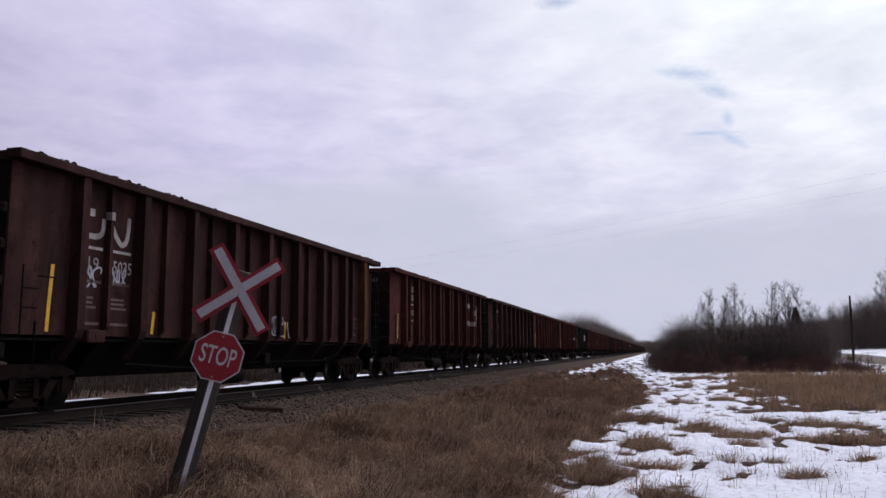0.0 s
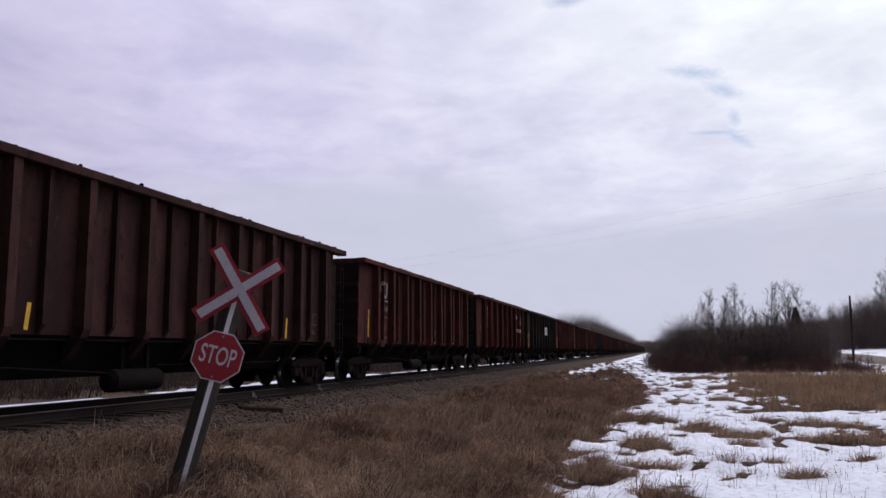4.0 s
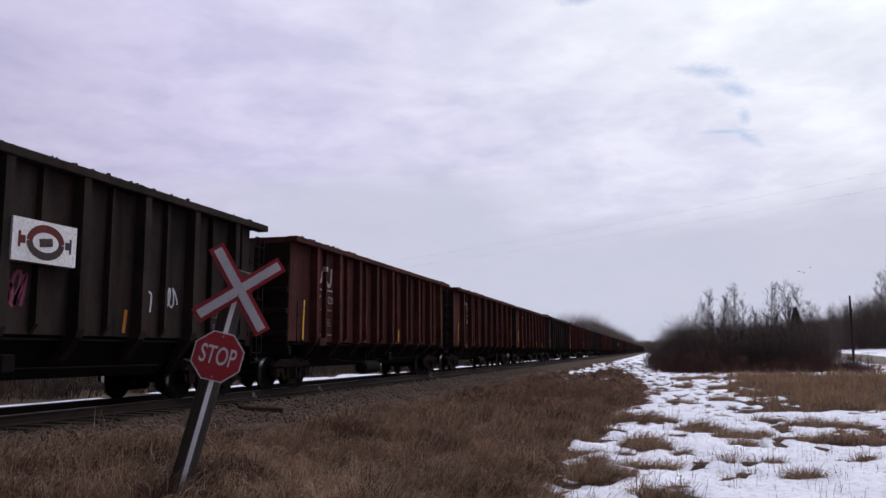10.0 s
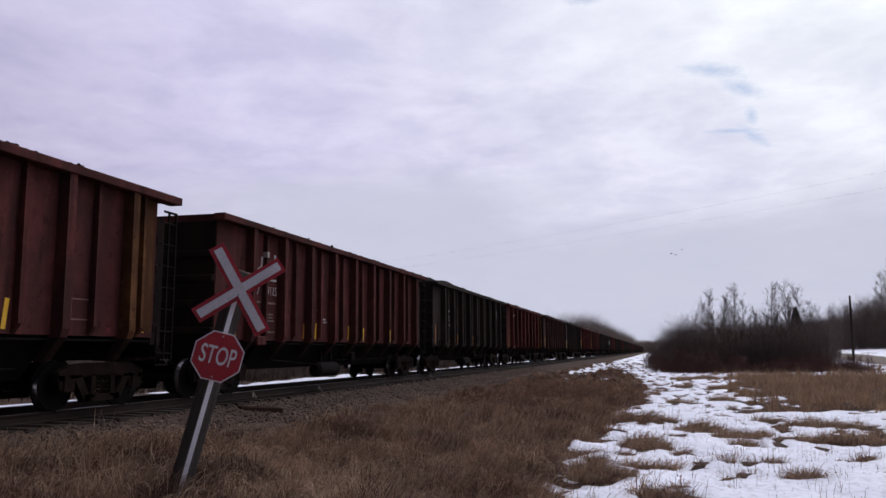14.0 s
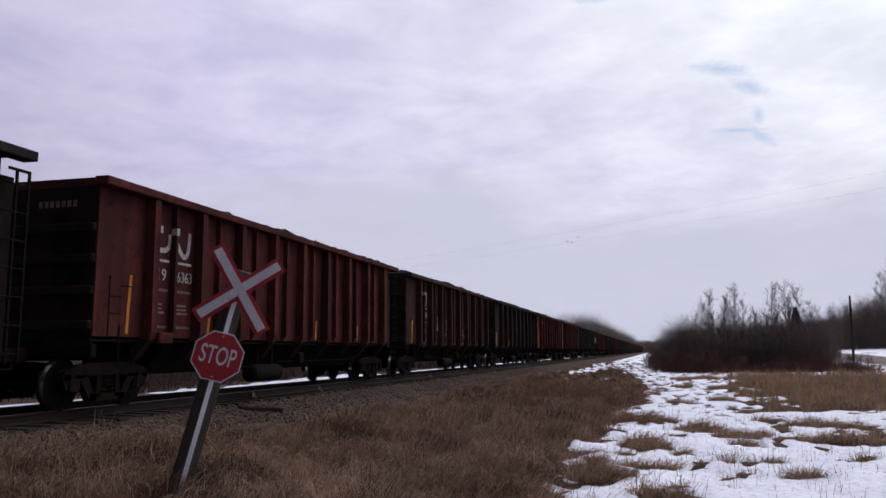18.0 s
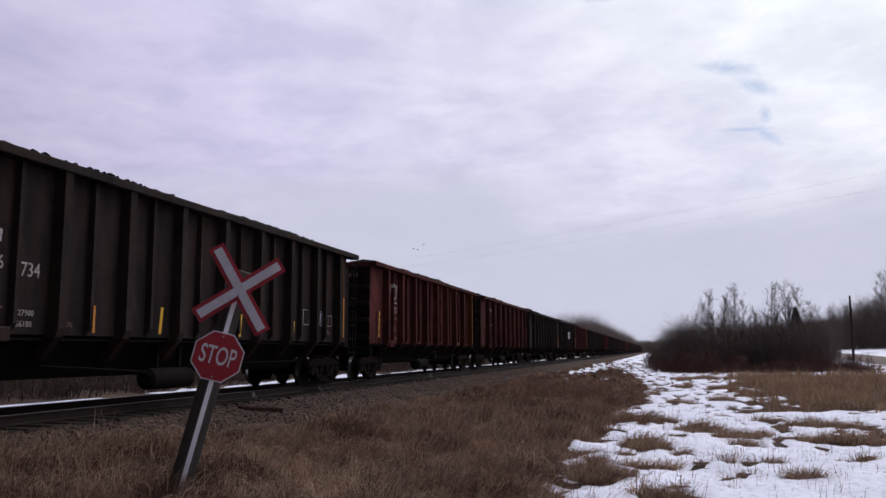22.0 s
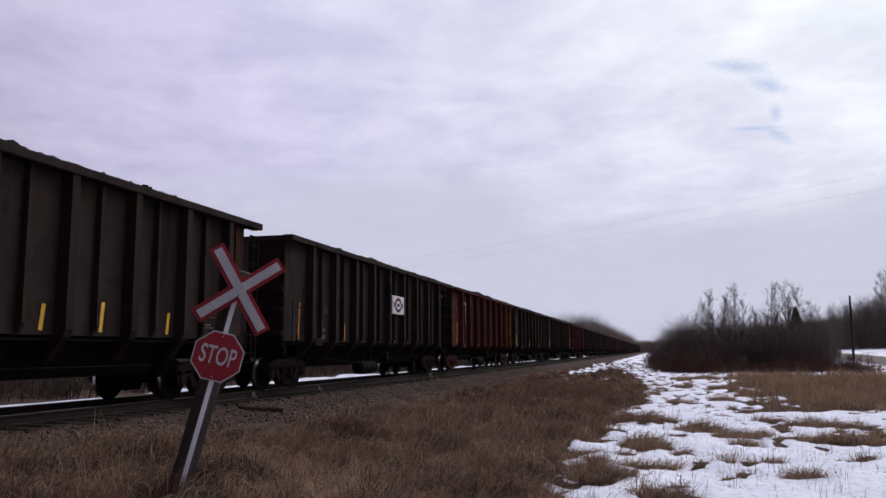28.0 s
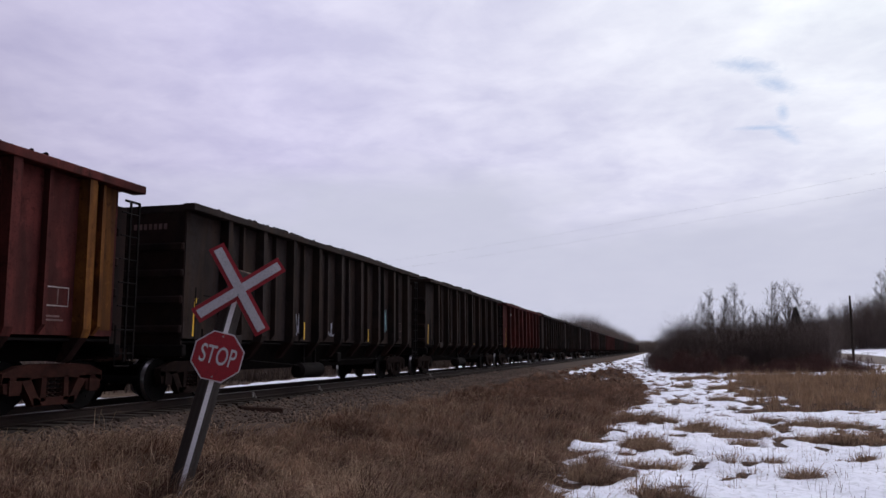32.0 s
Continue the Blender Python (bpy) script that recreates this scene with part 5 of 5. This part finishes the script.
def tussock_area(n):
    T = np.array(TUSSOCKS)
    area = (T[:, 2] + 0.15) * (T[:, 3] + 0.15)
    T = T[rng.choice(len(T), n, p=area / area.sum())]
    a, r = rng.uniform(0, 6.283, n), np.sqrt(rng.uniform(0, 1, n))
    return T[:, 0] + T[:, 2] * r * np.cos(a), T[:, 1] + T[:, 3] * r * np.sin(a)


grass_patch("tussock_grass", 34000, tussock_area, (0.16, 0.42), (0.005, 0.01), (1.15, 0.35), tuft_mat, "tussocks of dry grass poking through snow", flow=0.8)
grass_patch("tussock_grass", 130000, lambda n: (rng.uniform(-2.5, 9, n), 10 + 55 * rng.uniform(0, 1, n) ** 1.2), (0.1, 0.32), (0.008, 0.016), (0.9, 0.4), tuft_mat, "sparse dry grass poking through snow", on_grass(0.05), flow=0.7)
grass_patch("reeds", 46000, lambda n: (rng.uniform(3.5, 24, n), rng.uniform(28, 72, n)), (0.35, 0.85), (0.012, 0.028), (0.45, 0.3), reed_mat, "stand of tall dry straw-coloured reeds", on_grass(0.1))
grass_patch("reeds", 90000, lambda n: (rng.uniform(-34, -17.4, n), 2 + 140 * rng.uniform(0, 1, n) ** 1.4), (0.4, 1.3), (0.02, 0.045), (0.6, 0.35), weed_mat, "tall dead weeds behind the railway",
            lambda x, y: -x > weed_line(y) + 0.3 + rng.uniform(0, 1.3, len(x)), spread=0.3, per=8)
grass_patch("reeds", 4500, lambda n: (rng.uniform(0.5, 28, n), rng.uniform(76, 86, n)), (0.3, 0.8), (0.03, 0.05), (0.4, 0.25), reed_mat, "dry grass along the foot of a thicket")

grass_patch("tussock_grass", 52000, lambda n: (rng.uniform(-2.2, 6, n), rng.uniform(10, 27, n)), (0.1, 0.3), (0.005, 0.01), (1.1, 0.35), tuft_mat, "low lying dry grass poking through snow", on_grass(-0.02), flow=0.9, spread=0.1)
grass_patch("seed_grass", 9000, lambda n: (rng.uniform(-5.2, -1.6, n), rng.uniform(5.6, 10.5, n)), (0.25, 0.5), (0.004, 0.008), (1.2, 0.3), pale_grass, "pale straw tangled in the bank grass", on_grass(0.1), flow=1.4, spread=0.12, per=6)
grass_patch("snow_stubble", 5200, lambda n: (-1.5 + 7.5 * rng.uniform(0, 1, n) ** 1.3, 10.5 + 50 * rng.uniform(0, 1, n) ** 1.2), (0.05, 0.2), (0.006, 0.012), (0.9, 0.4), grass_mat, "sparse stubble poking through snow", spread=0.09, per=8)
grass_patch("snow_stubble", 1500, lambda n: (rng.uniform(-1.5, 5, n), rng.uniform(11, 30, n)), (0.25, 0.5), (0.004, 0.007), (0.4, 0.3), grass_mat, "single dry stalks standing in snow", spread=0.12, per=4)

# ---- gravel road beyond the thicket ----
rt_, ry = np.linspace(0, 1, 5), np.linspace(80, 176, 40)
RY, RT = np.meshgrid(ry, rt_)
RX = 25.5 + 0.06 * (RY - 106) + RT * 5.0
road_v = np.stack([RX, RY, ground_z(RX, RY) + 0.1 + 0.05 * np.sin(RT * math.pi)], -1).reshape(-1, 3)
ri = (np.arange(4)[:, None] * 40 + np.arange(39)[None]).ravel()
road = tagged(new("road", mesh_of("road", road_v, np.concatenate([np.stack([ri, ri + 1, ri + 41], -1), np.stack([ri, ri + 41, ri + 40], -1)]), gravel_mat)),
              "brown gravel side road between snowy verges", "road", kind="structure")

# ---- thicket of bare brush ----
def thicket(name, n, sample, height, thick, material, label, twigs=9):
    x, y, fall = sample(n)
    n = len(x)
    z = ground_z(x, y) - 0.05
    h = rng.uniform(*height, n) * fall
    b = np.stack([x, y, z], -1)
    off = rng.normal(0, 0.13, (n, 2)) * h[:, None]
    def at(f):
        return b + np.concatenate([off * (f ** 1.5)[:, None], (h * f)[:, None]], -1)
    one = np.ones(n)
    pts = np.stack([at(0 * one), at(0.5 * one), at(one)], 1)
    rad = np.stack([thick * one, thick * 0.6 * one, thick * 0.12 * one], 1)
    V, T = tubes(pts, rad)
    vs, ts, o = [V], [T], len(V)
    for k in range(twigs):
        f = rng.uniform(0.2, 0.85, n)
        p0 = at(f)
        a, l = rng.uniform(0, 6.283, n), h * rng.uniform(0.15, 0.32, n)
        p1 = p0 + np.stack([np.cos(a) * l * 0.8, np.sin(a) * l * 0.8, l * rng.uniform(0.5, 1.1, n)], -1)
        V, T = tubes(np.stack([p0, p1], 1), np.stack([thick * 0.45 * one, thick * 0.12 * one], 1))
        vs.append(V), ts.append(T + o)
        o += len(V)
    return tagged(new(name, mesh_of(name, np.concatenate(vs), np.concatenate(ts), material)), label, "brush", kind="stuff")


def brush_block(n):
    y = rng.uniform(86, 104, n)
    x = 0.2 * y * rng.uniform(0, 1, n) - 0.3 + rng.normal(0, 0.5, n)
    left = smooth(x + 1.2 * waves(x * 0, y, 42, 6), -1.5, 3.2)
    return x, y, (0.45 + 0.55 * left) * (0.94 + 0.13 * waves(x, y, 41, 2.2)) * np.where(rng.uniform(0, 1, n) < 0.07, 1.22, 1.0)


thicket("thicket", 6400, brush_block, (2.4, 5.9), 0.016, twig_mat, "dense thicket of leafless dark brush")
thicket("thicket", 5200, lambda n: (lambda x: (x, 80 + 1.6 * waves(x, x * 0, 44, 6) + rng.normal(0, 2.8, n), np.clip(0.7 + 0.4 * waves(x, x * 0, 43, 3), 0.3, 1.2)))(0.5 + 17 * rng.uniform(0, 1, n) + rng.normal(0, 0.7, n)), (0.5, 2.5), 0.016, red_twig, "low reddish willow shoots along a thicket")
thicket("thicket", 8500, lambda n: (lambda x: (x, rng.uniform(182, 215, n), 0.62 + 0.38 * smooth(x, 38, 48)))(rng.uniform(18, 90, n)), (4.0, 12.0), 0.045, twig_mat, "dark leafless brush beyond the gravel road")
thicket("thicket", 1800, lambda n: (rng.uniform(1, 20, n), rng.uniform(104, 330, n), np.ones(n)), (3.0, 5.2), 0.04, twig_mat, "leafless brush running along the railway")
thicket("thicket", 4200, lambda n: (lambda x: (x, rng.uniform(245, 430, n), 1 - 0.35 * smooth(-x, 30, 42)))(rng.uniform(-44, -18, n)), (7.5, 14.5), 0.045, twig_mat, "distant leafless wood behind the train")
thicket("thicket", 1500, lambda n: (rng.uniform(-32, -16.5, n), rng.uniform(430, 720, n), np.ones(n)), (7.0, 14.5), 0.08, twig_mat, "distant leafless wood behind the train")
thicket("thicket", 1600, lambda n: (rng.uniform(-26, 2, n), rng.uniform(905, 990, n), np.ones(n)), (5.0, 14.0), 0.12, twig_mat, "far wood at the end of the line")
thicket("thicket", 2200, lambda n: (rng.uniform(-70, -30, n), rng.uniform(20, 200, n), np.ones(n)), (1.5, 3.2), 0.03, twig_mat, "low brush behind the railway")


# ---- bare trees ----
def tree_parts(seed, height):
    r = random.Random(seed)
    trunk, twigs = [], []
    def grow(p, d, length, rad, level):
        q = p
        dirs = d
        bits = 4 if level == 0 else 3
        seg = [Vector(p)]
        for i in range(bits):
            dirs = (dirs + Vector((r.uniform(-1, 1), r.uniform(-1, 1), r.uniform(0.0, 0.8))) * (0.045 if level == 0 else 0.14)).normalized()
            q = q + dirs * length / bits
            seg.append(Vector(q))
        (trunk if level == 0 else twigs).append((seg, rad))
        if level >= 3:
            return
        count = (34, 8, 4)[level]
        for i in range(count):
            f = r.uniform(0.28 if level == 0 else 0.2, 0.98)
            j = min(int(f * bits), bits - 1)
            base = seg[j].lerp(seg[j + 1], f * bits - j)
            a = r.uniform(0, 6.283)
            out = Vector((math.cos(a), math.sin(a), 0))
            dd = (dirs * (1.0 if level == 0 else 0.7) + out * (r.uniform(0.45, 0.85) if level == 0 else r.uniform(0.45, 0.85))).normalized()
            grow(base, dd, length * r.uniform(0.2, 0.33) * (1.35 - 0.85 * f if level == 0 else 1.4), rad * (0.22 if level == 0 else 0.5), level + 1)
    grow(Vector((0, 0, -0.1)), Vector((0, 0, 1)), height, 0.1, 0)
    out = []
    for group, sides in ((trunk, 6), (twigs, 3)):
        vs, ts, o = [], [], 0
        for k in {len(s) for s, _ in group}:
            pts = np.array([[list(p) for p in s] for s, _ in group if len(s) == k])
            rad = np.array([[max(w * (1 - 0.85 * i / (k - 1)), 0.005) for i in range(k)] for s, w in group if len(s) == k])
            V, T = tubes(pts, rad, sides)
            vs.append(V), ts.append(T + o)
            o += len(V)
        out.append((np.concatenate(vs), np.concatenate(ts)))
    return out


TREE_KINDS = []
for seed, h in ((1, 9.5), (2, 9.0), (3, 10.0), (4, 8.5)):
    (tv, tt), (bv, bt) = tree_parts(seed, h)
    TREE_KINDS.append((mesh_of("trunk", tv, tt, bark_mat), mesh_of("crown", bv, bt, crown_mat)))


def tree(kind, x, y, size, turn, label):
    root = tagged(new("bare_tree"), label, "tree", "bare trees")
    root.matrix_basis = pose(x, y, float(ground_z(x, y)), 0, 0, turn)
    root.scale = (size * 0.85, size * 0.85, size)
    part("trunk", TREE_KINDS[kind][0], bark_mat, root)
    part("crown", TREE_KINDS[kind][1], crown_mat, root)


rt = random.Random(9)
for k, (x, h) in enumerate(((3.4, 0.66), (4.9, 0.9), (5.7, 0.92), (6.3, 0.85), (7.4, 0.86), (8.2, 0.98), (8.9, 1.0), (9.8, 0.96), (11.2, 0.74), (12.1, 0.7), (12.9, 1.0), (13.4, 0.96),
                            (14.0, 1.02), (14.5, 0.98), (15.9, 0.97), (16.3, 0.9), (17.2, 0.74), (18.5, 0.7))):
    tree(k % 4, x, rt.uniform(93, 100), h * 0.9, rt.uniform(0, 360), "slender leafless grey poplar rising out of brush")
for k, x in enumerate((4.2, 6.9, 7.9, 9.3, 11.7, 13.7, 15.1, 17.9)):
    tree(k % 4, x + rt.uniform(-0.2, 0.2), rt.uniform(97, 104), rt.uniform(0.58, 0.72), rt.uniform(0, 360), "slender leafless grey poplar rising out of brush")
for k, (x, y, h) in enumerate(((37, 185, 0.95), (40.5, 190, 1.0), (38.5, 196, 0.85), (46.5, 186, 1.75), (48.5, 188, 1.85), (54, 184, 1.9), (60, 190, 1.9), (66, 190, 1.9))):
    tree(k % 4, x, y, h, rt.uniform(0, 360), "leafless grey poplar at the edge of a wood")
for k in range(7):
    tree(k % 4, rt.uniform(-42, -20), rt.uniform(260, 380), rt.uniform(0.95, 1.25), rt.uniform(0, 360), "distant leafless poplar behind the train")

# ---- spruce ----
spruce = tagged(new("spruce_tree"), "small dark conical spruce standing in bare brush", "tree")
spruce.matrix_basis = pose(15.8, 99, float(ground_z(15.8, 99)))
part("trunk", add_cyl(bmesh.new(), (0, 0, -0.1), (0, 0, 6.6), 0.12, 0.02, 8), bark_mat, spruce)
n = 2600
zz = 1.0 + 5.9 * rng.uniform(0, 1, n) ** 1.2
aa, reach = rng.uniform(0, 6.283, n), (7.0 - zz) * 0.36 * rng.uniform(0.45, 1.15, n) + 0.12
p0 = np.stack([np.cos(aa) * reach * 0.3, np.sin(aa) * reach * 0.3, zz], -1)
p1 = np.stack([np.cos(aa) * reach, np.sin(aa) * reach, zz - 0.3 * reach], -1)
V, T = tubes(np.stack([p0, p1], 1), np.stack([np.full(n, 0.09), np.full(n, 0.02)], 1))
part("crown", mesh_of("crown", V, T, needle_mat), needle_mat, spruce)

# ---- utility poles and wires ----
def utility_pole(x, y, top, label):
    z = float(ground_z(x, y))
    ob = tagged(new("utility_pole"), label, "utility pole")
    ob.location = (x, y, z)
    part("pole", add_cyl(bmesh.new(), (0, 0, -0.2), (0, 0, top - z), 0.16, 0.11, 12), post_wood, ob)
    arm = box(-0.06, 0.06, -0.5, 0.5, top - z - 0.75, top - z - 0.63, 0.01)
    part("crossarm", arm, post_wood, ob)
    for k in (-0.4, 0.4):
        part("insulator", add_cyl(bmesh.new(), (0, k, top - z - 0.63), (0, k, top - z - 0.5), 0.04, 0.025, 8), galvanized, ob)
    return ob


lone = tagged(new("utility_pole"), "bare dark wooden pole beside a gravel road", "utility pole")
lone.location = (24.2, 111, float(ground_z(24.2, 111)))
part("pole", add_cyl(bmesh.new(), (0, 0, -0.2), (0, 0, 8.6), 0.17, 0.12, 12), tie_wood, lone)
part("cap", add_cyl(bmesh.new(), (0, 0, 8.6), (0, 0, 8.66), 0.13, 0.09, 12), galvanized, lone)
utility_pole(28.0, 23.2, 9.6, "wooden utility pole carrying two wires")
utility_pole(-42.0, 82.4, 9.6, "wooden utility pole carrying two wires")
for dz, sag in ((0.05, 1.0), (-0.75, 0.9)):
    k = 25
    u = np.linspace(0, 1, k)
    pts = np.stack([28.0 - 70 * u, 23.2 + 59.2 * u, 9.5 + dz - sag * 4 * u * (1 - u)], -1)[None]
    V, T = tubes(pts, np.full((1, k), 0.0025))
    tagged(new("power_line", mesh_of("power_line", V, T, wire_mat)), "thin sagging power line across the sky", "cable")
for x, y in ((26.5, 104), (28.5, 101)):
    fp = tagged(new("fence_post"), "short weathered wooden fence post in snow", "post")
    fp.location = (x, y, float(ground_z(x, y)))
    part("post", add_cyl(bmesh.new(), (0, 0, -0.1), (0, 0, 1.3), 0.09, 0.08, 8), post_wood, fp)

# ---- geese crossing the sky ----
BIRDS = []
for k, (dx, dz) in enumerate(((0, 0), (2.2, -0.6), (5.2, 1.9))):
    bird = tagged(new("goose"), "dark goose flying across the cloudy sky", "bird", "flying geese")
    body = bmesh.new()
    bmesh.ops.create_uvsphere(body, u_segments=10, v_segments=6, radius=0.14, matrix=Matrix.Diagonal((3.0, 1, 1, 1)))
    add_cyl(body, (-0.35, 0, 0.03), (-0.85, 0, 0.1), 0.06, 0.04, 8)
    part("body", body, feather_mat, bird)
    for s in (1, -1):
        part("wing", prism([(-0.18, 0.0), (-0.1, s * 0.4), (0.05, s * 0.85), (0.15, s * 0.8), (0.2, s * 0.3), (0.2, 0.0)], "z", 0.0, 0.02), feather_mat, bird).rotation_euler.x = s * radians(18 - 9 * (k % 3))
    BIRDS.append((bird, dx, dz))

# ---- railway ties, nearest singly ----
tie_bm = box(-1.3, 1.3, -0.115, 0.115, -0.36, -0.172, 0.012)
tie_mesh = bpy.data.meshes.new("tie")
tie_bm.to_mesh(tie_mesh)
tie_bm.free()
tie_mesh.materials.append(tie_wood)
rti = random.Random(4)
for k in range(150):
    tie = new("tie", tie_mesh)
    tie.parent = ballast
    tie.matrix_basis = pose(TRACK_X + rti.uniform(-0.04, 0.04), 3 + 0.53 * k, TRACK_Z + rti.uniform(-0.012, 0.0), 0, 0, rti.uniform(-1.2, 1.2))
far = bmesh.new()
for k in range(700):
    add_box(far, TRACK_X - 1.3, TRACK_X + 1.3, 82.4 + 0.53 * k, 82.63 + 0.53 * k, TRACK_Z - 0.36, TRACK_Z - 0.172)
tagged(part("ties", far, tie_wood, ballast), kind="stuff")


# ---- motions ----
def motions():
    times = [2.0 * k for k in range(17)]
    for ob, n in MOVES:
        walk(ob, [(t, pose(TRACK_X, train_y(t) + n * L_CAR - HALF, 0)) for t in times])
    turning = [ob for car, n in MOVES for ob in car.children_recursive if ob.name.startswith(("wheel", "axle"))]
    walk(turning[0], [(k / FPS, pose(0, 0, 0, math.degrees((train_y(0) - train_y(k / FPS)) / 0.421))) for k in range(32 * FPS + 1)])
    keys = turning[0].animation_data
    for ob in turning[1:]:
        ob.rotation_mode = "QUATERNION"
        ob.animation_data_create()
        ob.animation_data.action = keys.action
        ob.animation_data.action_slot = keys.action_slot
    walk(cloud, [(0.0, pose(0, 0, 0)), (16.0, pose(60, -9, 0)), (32.0, pose(120, -18, 0))])
    for bird, dx, dz in BIRDS:
        rows = []
        for t, x, y, z in ((0, 236, 478, 26), (9, 87.9, 430.6, 38.1), (13, 22.5, 412, 46.8), (19, -56, 390, 55.2), (20.7, -87.6, 382.4, 50.5), (23, -136.5, 368.9, 52.7), (32, -300, 318, 56)):
            rows.append((float(t), pose(x + dx, y, z + dz, 0, 0, 16)))
        walk(bird, rows)


motions()
